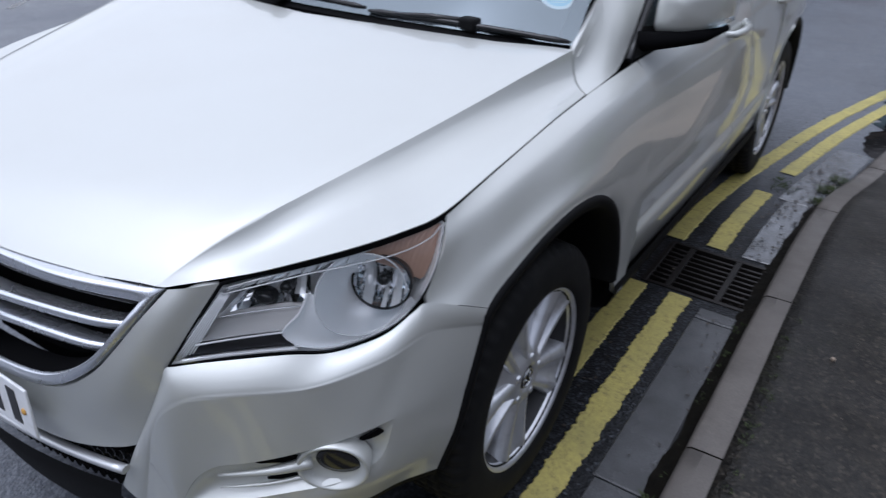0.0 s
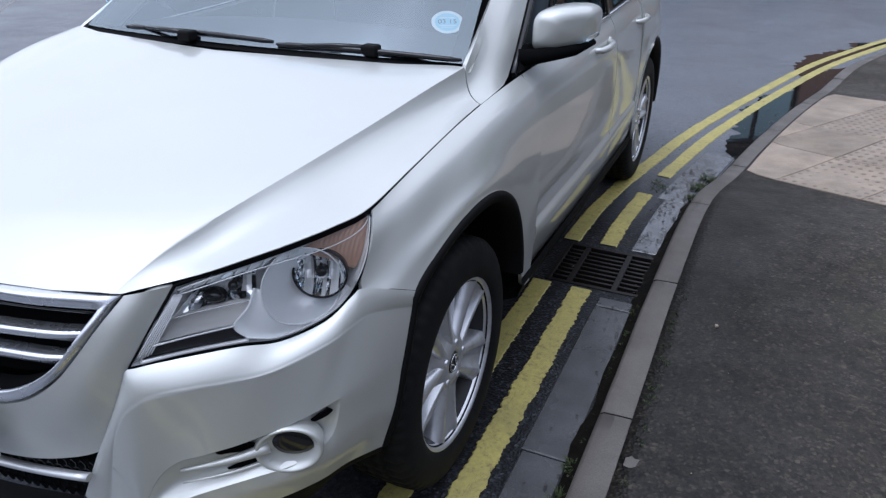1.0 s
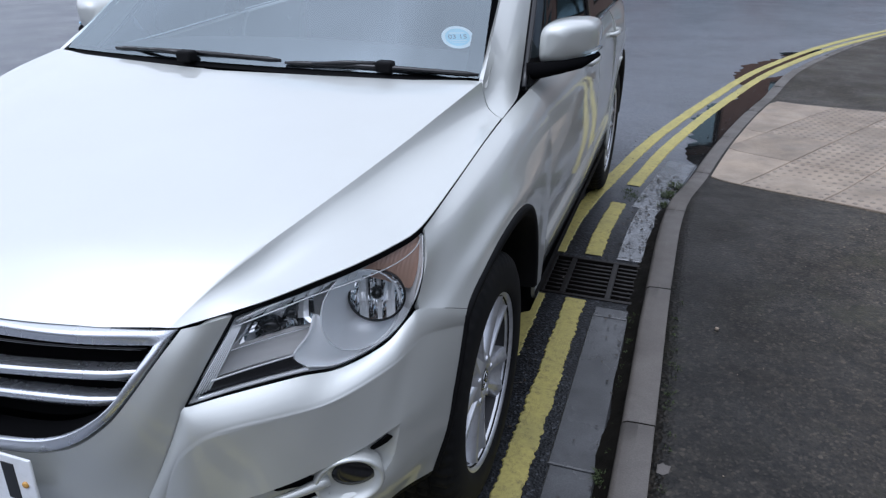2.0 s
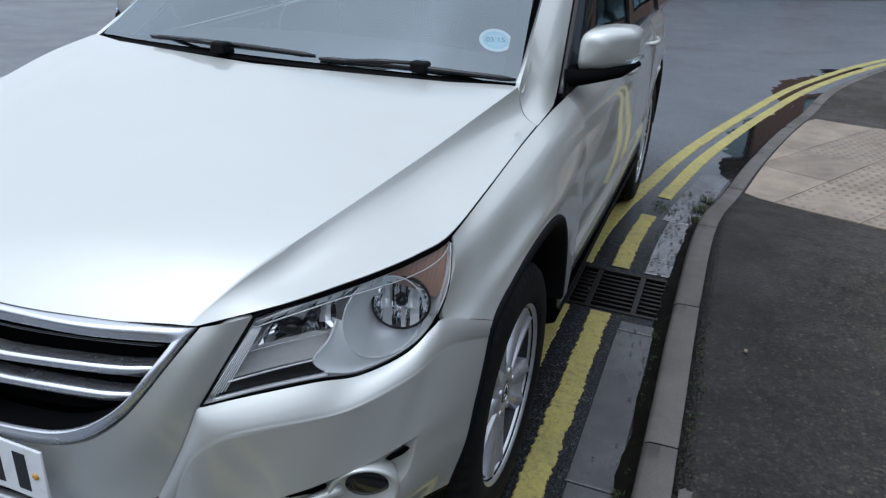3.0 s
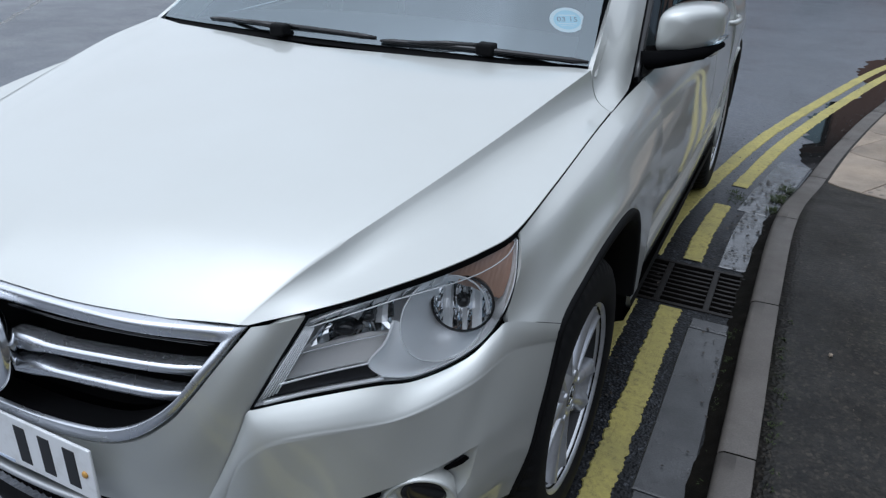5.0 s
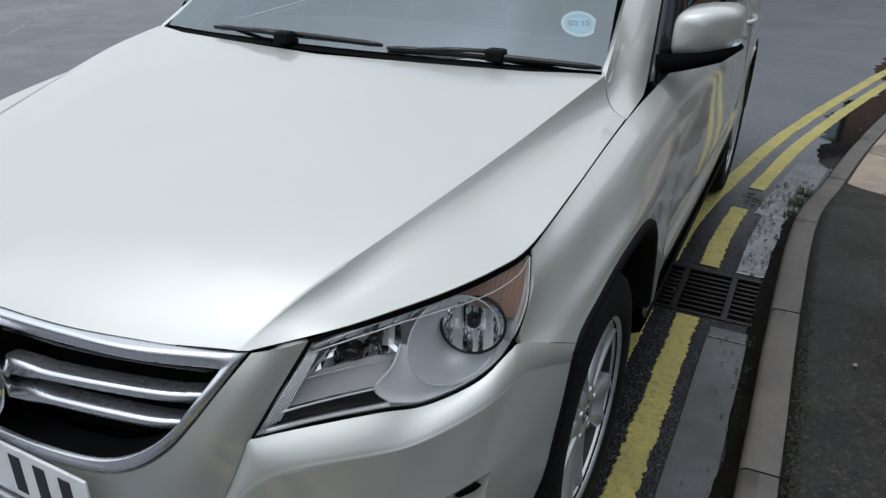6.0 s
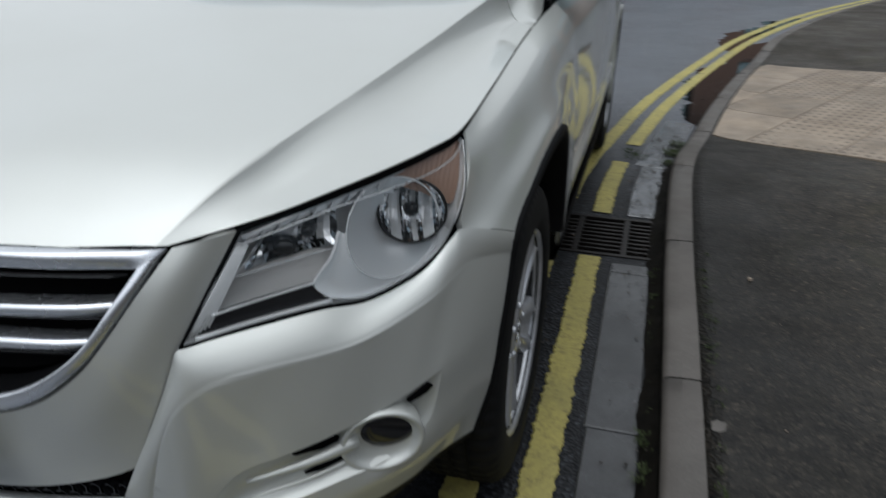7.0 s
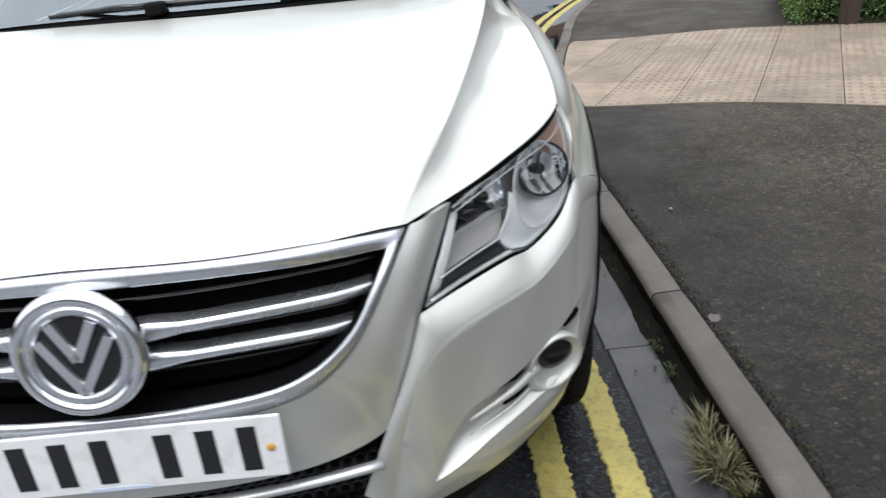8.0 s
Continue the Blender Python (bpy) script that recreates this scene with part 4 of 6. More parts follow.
LEDGE_BACK = [(0.355, 0.094, 0.372), (0.400, 0.108, 0.478), (0.432, 0.122, 0.550), (0.457, 0.135, 0.612), (0.473, 0.1455, 0.658), (0.482, 0.151, 0.682), (0.500, 0.168, 0.685), (0.56, 0.218, 0.692), (0.64, 0.284, 0.699), (0.69, 0.343, 0.690), (0.752, 0.409, 0.715), (0.785, 0.4575, 0.7540), (0.7995, 0.476, 0.7672), (0.838, 0.5265, 0.7490), (0.866, 0.5795, 0.7250)]
LEDGE_LIP = [(0.398, 0.108, 0.332), LIP_END, (0.451, 0.117, 0.530), (0.473, 0.122, 0.584), (0.490, 0.128, 0.607), (0.509, 0.138, 0.624), (0.533, 0.153, 0.637), (0.572, 0.180, 0.645), (0.638, 0.232, 0.648), (0.698, 0.289, 0.652), (0.770, 0.383, 0.681), (0.795, 0.432, 0.699), (0.812, 0.468, 0.711), (0.838, 0.518, 0.704), (0.863, 0.570, 0.690)]
back_line, lip_line = bend(LEDGE_BACK, 5), bend(LEDGE_LIP, 5)
ledge = [[a.lerp(b, f) + Vector((0.001, -0.004, 0.003)) * 4 * f * (1 - f) for a, b in zip(back_line, lip_line)] for f in (0.0, 0.2, 0.4, 0.6, 0.78, 0.91)]
wall_top = spline(lip_line[5:], 66)
wall_low = spline([LIP_END, TIP], 12)[:-1] + spline(T_MID, 45) + spline(RIGHT_OF, 11)[1:]
face_out = Vector((0.5, -0.86, 0.0))
upper_ledge = ledge + [[a.lerp(b, f) for a, b in zip(back_line, lip_line)] for f in (0.97, 1.0)]
upper_wall = [[a.lerp(b, f) + face_out * (0.0015 * 4 * f * (1 - f)) for a, b in zip(wall_top, wall_low)] for f in (0.0, 0.035, 0.10, 0.2, 0.35, 0.5, 0.65, 0.8, 0.92, 1.0)]
upper_wall[0] = lip_line[5:]
CORNER_LOW = [
    spline([LIP_END, TIP], 12)[:-1] + spline(B_MID, 45) + spline(RIGHT_OF, 11)[1:],
    spline([(0.414, 0.112, 0.397), (0.452, 0.121, 0.336), (0.58, 0.188, 0.348), (0.68, 0.259, 0.378), (0.755, 0.335, 0.405), (0.800, 0.412, 0.430), (0.846, 0.512, 0.460)], 66),
    spline([(0.398, 0.108, 0.332), (0.44, 0.126, 0.298), (0.578, 0.203, 0.304), (0.676, 0.278, 0.325), (0.744, 0.356, 0.342), (0.778, 0.424, 0.352), (0.820, 0.498, 0.352)], 66),
]
lower_rows = sheet(CORNER_LOW, 5)
bumper = bmesh.new()
for part_rows in (upper_ledge, upper_wall, lower_rows):
    add_grid(bumper, part_rows, both=True)
MID_OUT = [(0.545, 0.236, 0.834), (0.512, 0.194, 0.757), (0.480, 0.157, 0.679), (0.455, 0.138, 0.607), (0.432, 0.126, 0.55), (0.404, 0.110, 0.492), (0.30, 0.060, 0.478), (0.15, 0.038, 0.470), (0, 0.032, 0.467)]
MID_IN = [(0.478, 0.184, 0.823), (0.446, 0.140, 0.770), (0.410, 0.105, 0.712), (0.376, 0.081, 0.668), (0.322, 0.058, 0.628), (0.25, 0.042, 0.607), (0.15, 0.032, 0.599), (0.07, 0.028, 0.596), (0, 0.027, 0.595)]
o, i = bend(MID_OUT, 5), bend(MID_IN, 5)
rows = sheet([o, [a.lerp(b, 0.5) + Vector((0.002, -0.008, 0.002)) for a, b in zip(o, i)], i], 4)
add_grid(bumper, rows, 0.016, both=True)
bumper = part("front_bumper", bumper, paint, car)

# recess of the fog lamp: hollow, two fins, black slots and a round lamp in a silver cup
top_line, low_line = spline(T_MID, 29), spline(B_MID, 29)
FOG_WAY = Vector((0.52, -0.84, -0.02)).normalized()


def fog_recess(side):
    def floor_at(k, f, lift=0.0):
        a, b = top_line[k], low_line[k]
        fall = min(1.0, (a - b).length / 0.075) * (1 - 0.75 * smooth_step(19, 26, k))
        deep = float(np.interp(f, (0.0, 0.03, 0.10, 0.35, 0.65, 0.85, 1.0), (0.0, 0.008, 0.018, 0.030, 0.030, 0.018, 0.0)))
        return a.lerp(b, f) - FOG_WAY * (deep * fall - lift)

    bm = bmesh.new()
    rows = [[floor_at(k, f) for k in range(29)] for f in (0.0, 0.03, 0.10, 0.2, 0.35, 0.5, 0.65, 0.75, 0.85, 0.93, 1.0)]
    add_grid(bm, rows if side > 0 else flip_x(rows))
    recess = part("fog_lamp_recess", bm, paint, bumper)
    turn = Matrix.Diagonal((side, 1, 1, 1))

    def put(name, bm, mat, label=""):
        if side < 0:
            bmesh.ops.transform(bm, matrix=turn, verts=bm.verts)
            bmesh.ops.reverse_faces(bm, faces=bm.faces)
        return part(name, bm, mat, bumper, label)

    bm = bmesh.new()
    m = facing(Vector((0.716, 0.319, 0.468)) + FOG_WAY * 0.012, FOG_WAY)
    ring = m @ Matrix.Translation((-0.009, -0.002, 0.013)) @ Matrix.Diagonal((1.16, 0.97, 1, 1))
    add_turned(bm, [(0.060, -0.04), (0.060, -0.004), (0.058, 0.001), (0.055, 0.002), (0.052, 0.0), (0.049, -0.005), (0.040, -0.013), (0.0, -0.018)], ring)
    put("fog_lamp_cup", bm, paint, "painted round cup of the fog lamp")
    bm = bmesh.new()
    add_turned(bm, [(0.033, -0.03), (0.033, -0.006), (0.031, -0.002), (0.02, 0.001), (0.0, 0.002)], facing(m @ Vector((0.004, 0.012, 0.004)), FOG_WAY) @ Matrix.Diagonal((1.42, 1.02, 1, 1)), 32)
    put("fog_lamp_glass", bm, gloss_black, "dark round fog lamp glass")
    # upper and lower fins that run from the cup towards the car's middle
    for z, drop, wide in ((0.468, 0.010, 0.013), (0.436, 0.010, 0.006)):
        bm = bmesh.new()
        path = spline([(0.680, 0.284, z), (0.635, 0.233, z - drop * 0.5), (0.585, 0.197, z - drop * 1.4), (0.545, 0.175, z - drop * 2.3)], 12)
        add_tube(bm, path, [wide * (1 - 0.75 * k / 11) for k in range(12)], 10, 1.0)
        put("fog_lamp_fin", bm, paint)
    # black strips laid on the hollow's floor, the dark of open slots put into their colour: above and below the fin,
    # and a small one at the outer tip
    for k0, k1, f0, f1 in ((12, 16, 0.05, 0.46), (11, 15, 0.64, 0.80), (23, 26, 0.12, 0.55)):
        bm = bmesh.new()
        rows = []
        for j in range(5):
            f = f0 + (f1 - f0) * j / 4
            row = []
            for k in range(k0, k1 + 1):
                narrow = 0.25 + 0.75 * min(1.0, (k - k0) / 3.0)
                g = (f0 + f1) / 2 + (f - (f0 + f1) / 2) * narrow
                row.append(floor_at(k, g, 0.006))
            rows.append(row)
        add_grid(bm, rows, 0.004)
        put("air_slot", bm, void_black, "black air slot beside the fog lamp")


for side in (1, -1):
    fog_recess(side)

# black lower apron and sills
bm = bmesh.new()
low_edge = [p + Vector((-0.05, 0.05, -0.11 + 0.045 * smooth_step(41, 63, k))) for k, p in enumerate(CORNER_LOW[-1])]
apron = [CORNER_LOW[-1], [p + Vector((-0.012, 0.012, -0.03)) for p in CORNER_LOW[-1]], low_edge]
add_grid(bm, sheet(apron, 2), 0.0, both=True)
rows = [[Vector((x, 0.092 - 0.05 * (1 - (x / 0.355) ** 2) + d, z)) for x in np.linspace(-0.355, 0.355, 21)] for d, z in ((0.0, 0.375), (-0.006, 0.35), (0.04, 0.21))]
add_grid(bm, rows)
part("apron", bm, trim_black, car, "black plastic lower apron")

# lower grille: black mesh with a silver fin across it
lower = bmesh.new()
rows = [[Vector((x, 0.135 - 0.055 * (1 - (x / 0.42) ** 2), z)) for x in np.linspace(-0.42, 0.42, 25)] for z in (0.50, 0.43, 0.355)]
add_grid(lower, rows)
lower = part("lower_grille", lower, void_black, car, "black lower air intake with a honeycomb mesh")
bm = bmesh.new()
for row in range(5):
    for col in range(-19, 20):
        x = col * 0.021 + (row % 2) * 0.0105
        z = 0.372 + row * 0.0185
        y = 0.118 - 0.055 * (1 - (x / 0.42) ** 2)
        ring = [[bm.verts.new((x + r * math.cos(a), y + d, z + r * math.sin(a))) for a in (math.pi / 6 + k * math.pi / 3 for k in range(6))] for r, d in ((0.0122, 0.0), (0.0095, 0.0), (0.0095, 0.014))]
        for p, q in zip(ring, ring[1:]):
            for k in range(6):
                bm.faces.new((p[k], p[(k + 1) % 6], q[(k + 1) % 6], q[k]))
part("mesh", bm, gloss_black, lower)
bm = bmesh.new()
add_tube(bm, [(x, 0.088 - 0.048 * (1 - (x / 0.40) ** 2), 0.436 + 0.008 * (x / 0.4) ** 2) for x in np.linspace(-0.395, 0.395, 31)], 0.011, 10, 0.75)
part("silver_fin", bm, satin, lower, "satin silver fin across the lower air intake")

# grille: chrome surround, two chrome bars, black hollow and a round badge
TOP_OUT, TOP_IN = [(0, 0.066, 0.848), (0.187, 0.091, 0.835), (0.316, 0.114, 0.829), (0.470, 0.178, 0.8225)], [(0, 0.062, 0.820), (0.187, 0.088, 0.811), (0.316, 0.112, 0.806), (0.440, 0.158, 0.800)]
SIDE_OUT = [TOP_OUT[-1], (0.441, 0.138, 0.770), (0.405, 0.104, 0.712), (0.371, 0.081, 0.670), (0.318, 0.058, 0.632), (0.248, 0.042, 0.611), (0.13, 0.031, 0.601), (0, 0.028, 0.599)]
SIDE_IN = [TOP_IN[-1], (0.416, 0.124, 0.757), (0.386, 0.096, 0.710), (0.352, 0.075, 0.678), (0.303, 0.058, 0.651), (0.240, 0.045, 0.636), (0.13, 0.036, 0.628), (0, 0.033, 0.626)]
out_loop, in_loop = bend(TOP_OUT, 6)[:-1] + bend(SIDE_OUT, 6), bend(TOP_IN, 6)[:-1] + bend(SIDE_IN, 6)
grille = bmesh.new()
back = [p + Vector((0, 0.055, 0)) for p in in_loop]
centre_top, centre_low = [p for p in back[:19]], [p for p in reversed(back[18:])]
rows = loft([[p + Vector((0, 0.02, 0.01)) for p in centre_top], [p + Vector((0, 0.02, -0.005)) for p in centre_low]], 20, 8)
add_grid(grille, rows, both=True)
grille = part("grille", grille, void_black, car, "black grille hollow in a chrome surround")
bm = bmesh.new()
lift = Vector((0, -0.007, 0.001))
rows = [[p + Vector((0, 0.02, 0)) for p in out_loop], out_loop, [a.lerp(b, 0.25) + lift for a, b in zip(out_loop, in_loop)], [a.lerp(b, 0.75) + lift for a, b in zip(out_loop, in_loop)], in_loop, [p + Vector((0, 0.05, 0)) for p in in_loop]]
add_grid(bm, sheet(rows, 3), both=True)
cells = len(out_loop) - 1
for n, f in enumerate(bm.faces):
    f.material_index = 1 if n % (15 * cells) >= 12 * cells else 0
part("chrome_surround", bm, [dull_chrome, void_black], grille, "chrome grille surround with a brushed upper edge")
for path in ([(0.06, 0.055, 0.747), (0.16, 0.072, 0.746), (0.27, 0.096, 0.745), (0.36, 0.122, 0.743), (0.414, 0.149, 0.742)], [(0.06, 0.053, 0.698), (0.16, 0.070, 0.697), (0.25, 0.087, 0.695), (0.33, 0.108, 0.691), (0.377, 0.131, 0.688)]):
    for side in (1, -1):
        bm = bmesh.new()
        pts = [Vector((side * p.x, p.y, p.z)) for p in spline(path, 20)]
        rings = []
        for p in pts:
            wide = 1 + 0.7 * (1 - smooth_step(0.085, 0.150, abs(p.x)))
            rings.append([bm.verts.new(p + Vector((0, dy, dz * wide))) for dy, dz in ((0.03, 0.008), (0.003, 0.0095), (-0.003, 0.0078), (-0.006, 0.002), (-0.0055, -0.0055), (-0.001, -0.009), (0.03, -0.008))])
        for a, b in zip(rings, rings[1:]):
            for k in range(6):
                bm.faces.new((a[k], a[k + 1], b[k + 1], b[k])).smooth = True
        part("grille_bar", bm, dull_chrome, grille)
for z, x1 in ((0.785, 0.42), (0.720, 0.39), (0.660, 0.33)):
    for side in (1, -1):
        bm = bmesh.new()
        add_tube(bm, [(side * x, 0.095 + 0.060 * (x / 0.43) ** 2 * 1.2, z) for x in np.linspace(0.02, x1, 14)], 0.004, 6)
        part("rib", bm, gloss_black, grille)
BADGE = facing((0.008, 0.022, 0.743), (0, -1, 0.14))
bm = bmesh.new()
add_turned(bm, [(0.060, 0.05 - 0.09), (0.094, -0.012), (0.095, -0.002), (0.091, 0.006), (0.083, 0.009), (0.076, 0.006), (0.073, 0.0)], BADGE, 64)
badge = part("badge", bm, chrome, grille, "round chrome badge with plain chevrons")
bm = bmesh.new()
add_turned(bm, [(0.0745, 0.0), (0.0735, 0.005), (0.068, 0.006), (0.0605, 0.005), (0.0595, 0.001)], BADGE, 64)
part("badge_ring", bm, dull_chrome, badge)
bm = bmesh.new()
add_turned(bm, [(0.074, 0.001), (0.04, 0.002), (0.0, 0.003)], BADGE, 64)
part("badge_field", bm, gloss_black, badge)
bm = bmesh.new()
for (x0, y0), (x1, y1) in (((-0.030, 0.050), (0.0, -0.006)), ((0.030, 0.050), (0.0, -0.006)), ((-0.050, 0.026), (0.0, -0.056)), ((0.050, 0.026), (0.0, -0.056))):
    a, b = Vector((x0, y0, 0.004)), Vector((x1, y1, 0.004))
    t = (b - a).normalized()
    n = Vector((-t.y, t.x, 0)) * 0.0085
    low = [bm.verts.new(BADGE @ (q + Vector((0, 0, -0.003)))) for q in (a - n, b - n, b + n, a + n)]
    up = [bm.verts.new(BADGE @ (q + Vector((0, 0, 0.004)))) for q in (a - n * 0.8, b - n * 0.8, b + n * 0.8, a + n * 0.8)]
    bm.faces.new(up)
    for k in range(4):
        bm.faces.new((low[k], low[(k + 1) % 4], up[(k + 1) % 4], up[k]))
part("chevron", bm, chrome, badge)

# number plate: its writing as plain bars
plate_m = facing((0.005, 0.012, 0.563), (0, -1, 0.02))
bm = bmesh.new()
add_box(bm, (-0.26, -0.0555, -0.004), (0.26, 0.0555, 0.002), 0.0025, plate_m)
plate = part("number_plate", bm, plate_white, car, "white number plate with plain black bars")
x = -0.213
for k in range(7):
    if k == 4:
        x += 0.033
    bm = bmesh.new()
    add_box(bm, (x + 0.008, -0.0395, 0.001), (x + 0.036, 0.0395, 0.0032), 0.0004, plate_m, 1)
    part("bar", bm, plate_black, plate)
    x += 0.061
bm = bmesh.new()
add_box(bm, (-0.04, -0.0535, 0.001), (0.05, -0.0475, 0.0028), 0.0, plate_m)
part("small_bar", bm, material("faded_blue_print", (0.55, 0.62, 0.75), 0.5), plate)
for x in (0.240, -0.240):
    bm = bmesh.new()
    add_turned(bm, [(0.0068, 0.001), (0.0066, 0.004), (0.005, 0.0055), (0.0, 0.006)], plate_m @ Matrix.Translation((x, 0.0, 0)), 20)
    part("screw_cap", bm, brass, plate, "rusty yellow screw cap")
# ---- headlamps ----
LAMP_TOP = [(0.547, 0.238, 0.829), (0.578, 0.274, 0.838), (0.645, 0.334, 0.860), (0.704, 0.395, 0.878), (0.747, 0.468, 0.891), (0.776, 0.556, 0.897)]
LAMP_LOW = [(0.486, 0.154, 0.685), (0.56, 0.222, 0.694), (0.64, 0.288, 0.701), (0.69, 0.347, 0.692), (0.750, 0.413, 0.717), (0.783, 0.458, 0.757), (0.797, 0.503, 0.82), (0.781, 0.556, 0.891)]
LU = 49
lamp_t, lamp_b = spline(LAMP_TOP, LU), spline(LAMP_LOW, LU)
LAMP_OUT = Vector((0.60, -0.78, 0.16)).normalized()


def lamp_at(u, v, deep=0.0):
    """A place on the lamp's front glass (u from the grille outwards, v upwards), or deep metres behind it."""
    k = min(max(u, 0.0), 1.0) * (LU - 1)
    i = min(int(k), LU - 2)
    a, b = lamp_b[i].lerp(lamp_b[i + 1], k - i), lamp_t[i].lerp(lamp_t[i + 1], k - i)
    wide = (b - a).length
    out = LAMP_OUT.lerp(Vector((0.95, -0.2, 0.2)), smooth_step(0.5, 1.0, u)).normalized()
    bulge = 0.16 * wide * v * (1 - v) * 4 * 0.28
    return a.lerp(b, v) + out * (bulge - deep)


def lamp_patch(u0, u1, v0, v1, deep, nu=20, nv=6):
    return [[lamp_at(u0 + (u1 - u0) * i / nu, v0 + (v1 - v0) * j / nv, deep(i / nu, j / nv) if callable(deep) else deep) for i in range(nu + 1)] for j in range(nv + 1)]


def headlamp(side):
    turn = Matrix.Diagonal((side, 1, 1, 1))

    def put(name, bm, mat, parent, label=""):
        if side < 0:
            bmesh.ops.transform(bm, matrix=turn, verts=bm.verts)
            bmesh.ops.reverse_faces(bm, faces=bm.faces)
        return part(name, bm, mat, parent, label)

    def line(name, uvs, radius, mat, deep=0.006, n=24):
        bm = bmesh.new()
        add_tube(bm, [lamp_at(q.x, q.y, deep) for q in spline([(u, v, 0) for u, v in uvs], n)], radius, 8)
        return put(name, bm, mat, lamp)

    bm = bmesh.new()
    add_grid(bm, lamp_patch(0, 1, 0, 1, lambda a, b: 0.006 + 0.062 * min(1.0, 8 * a, 5 * (1 - a), 9 * b, 9 * (1 - b)), 40, 16))
    lamp = put("headlamp", bm, lamp_silver, car, "clear headlamp with chrome reflectors and an amber indicator")
    bm = bmesh.new()
    add_grid(bm, lamp_patch(0, 1, 0, 1, -0.001, 48, 14))
    put("lens", bm, lens_clear, lamp).visible_shadow = False
    # black seal round the edge, thickest below the bonnet, where it also stands for the gap's shade
    bm = bmesh.new()
    loop = [(k / 60, 0.0) for k in range(61)] + [(1 - k / 60, 1.0) for k in range(1, 61)]
    path = [lamp_at(u, v, 0.002) + Vector((0, 0, 0.003 * v)) for u, v in loop]
    path.append(path[0])
    add_tube(bm, path, [0.0022 + 0.0016 * v for u, v in loop] + [0.0022], 8, caps=False)
    put("seal", bm, void_black, lamp)
    # inner lamp: floor, chrome chamber of upright facets, dark bulb shield
    bm = bmesh.new()
    add_grid(bm, [[lamp_at(0.050 + (0.255 + 0.075 * j / 8) * i / 20, 0.262 + 0.25 * j / 8, 0.010 + 0.030 * j / 8) for i in range(21)] for j in range(9)])
    put("reflector_floor", bm, floor_grey, lamp)
    bm = bmesh.new()
    rows = []
    for j in range(6):
        g = 2 * j / 5 - 1
        rows.append([lamp_at(0.060 + 0.055 * j / 5 + (0.322 - 0.065 * j / 5) * i / 15, 0.515 + 0.335 * j / 5, 0.022 + 0.048 * (1 - (2 * i / 15 - 1) ** 2) * (1 - 0.6 * g * g) + (0.000, 0.006, 0.002, 0.009)[(i // 2) % 4]) for i in range(16)])
    add_grid(bm, rows)
    for n, f in enumerate(bm.faces):
        f.smooth = False
        # a few facets take the pale copy, as painted reflection streaks
        f.material_index = 1 if n % 15 in (0, 1, 8, 12, 13) and (n // 15) % 4 else 0
    put("inner_reflector", bm, [lamp_chrome, lit_chrome], lamp)
    for u, v, r, squash in ((0.205, 0.63, 0.020, 0.62), (0.285, 0.70, 0.011, 0.9)):
        bm = bmesh.new()
        add_turned(bm, [(r, -0.02), (r, 0.004), (r * 0.8, 0.009), (r * 0.4, 0.011), (0.0, 0.0115)], facing(lamp_at(u, v, 0.040), (0.30, -0.94, 0.1)) @ Matrix.Diagonal((1.0, squash, 1, 1)), 24)
        put("bulb_shield", bm, gloss_black, lamp)
    line("chamber_edge", [(0.062, 0.525), (0.2, 0.515), (0.375, 0.50)], 0.0012, lamp_chrome, 0.020)
    # dark lower strip between two chrome lines
    bm = bmesh.new()
    add_grid(bm, [[lamp_at(0.034 + (0.272 + 0.035 * (1 - j / 3)) * i / 24, 0.055 + 0.165 * j / 3, 0.012) for i in range(25)] for j in range(4)], 0.004)
    put("dark_strip", bm, strip_grey, lamp)
    line("chrome_line", [(0.030, 0.030), (0.2, 0.032), (0.355, 0.032)], 0.0044, lit_chrome)
    line("chrome_line", [(0.042, 0.238), (0.17, 0.242), (0.305, 0.250)], 0.0020, lit_chrome)
    # outer lamp: a wide satin bowl whose rim lies close behind the glass
    way = Vector((0.60, -0.72, 0.34)).normalized()
    axis = Vector((0.40, -0.89, 0.20)).normalized()
    ring = facing(Vector((0.724, 0.446, 0.802)) + axis * 0.010, axis) @ Matrix.Diagonal((1.04, 0.96, 1, 1))
    middle = lamp_at(0.56, 0.48, 0.016)
    e1 = Vector((0, 0, 1)).cross(way).normalized()
    e2 = way.cross(e1)
    field = [(u / 70, v / 30, lamp_at(u / 70, v / 30, 0.016)) for u in range(20, 66) for v in range(1, 30)]
    rim_uv = []
    for k in range(56):
        a = 2 * math.pi * k / 56
        q = middle + 0.083 * (e1 * math.cos(a) + e2 * math.sin(a))
        u, v, _ = min(field, key=lambda c: (c[2] - q).length_squared)
        rim_uv.append((u, v))
    smooth_uv = [(sum(rim_uv[(k + d) % 56][0] for d in range(-3, 4)) / 7, sum(rim_uv[(k + d) % 56][1] for d in range(-3, 4)) / 7) for k in range(56)]
    rim = [lamp_at(u, v, 0.009) for u, v in smooth_uv]
    bm = bmesh.new()
    rows = [[middle.lerp(p, f) - way * (0.040 * (1 - f * f)) for p in rim + rim[:1]] for f in (1.0, 0.985, 0.94, 0.85, 0.7, 0.5, 0.25, 0.02)]
    to_ring = ring.inverted()
    add_grid(bm, rows, middle=middle - way * 0.2, skip=lambda r, k: (to_ring @ rows[r][k]).xy.length < 0.049)
    put("bowl", bm, bowl_metal, lamp)
    bm = bmesh.new()
    add_tube(bm, rim + rim[:1], 0.0016, 8, caps=False)
    put("bowl_rim", bm, lit_chrome, lamp)
    # silver skirt from the bowl's lower rim to the edge of the glass
    first = min(range(56), key=lambda k: smooth_uv[k][0])
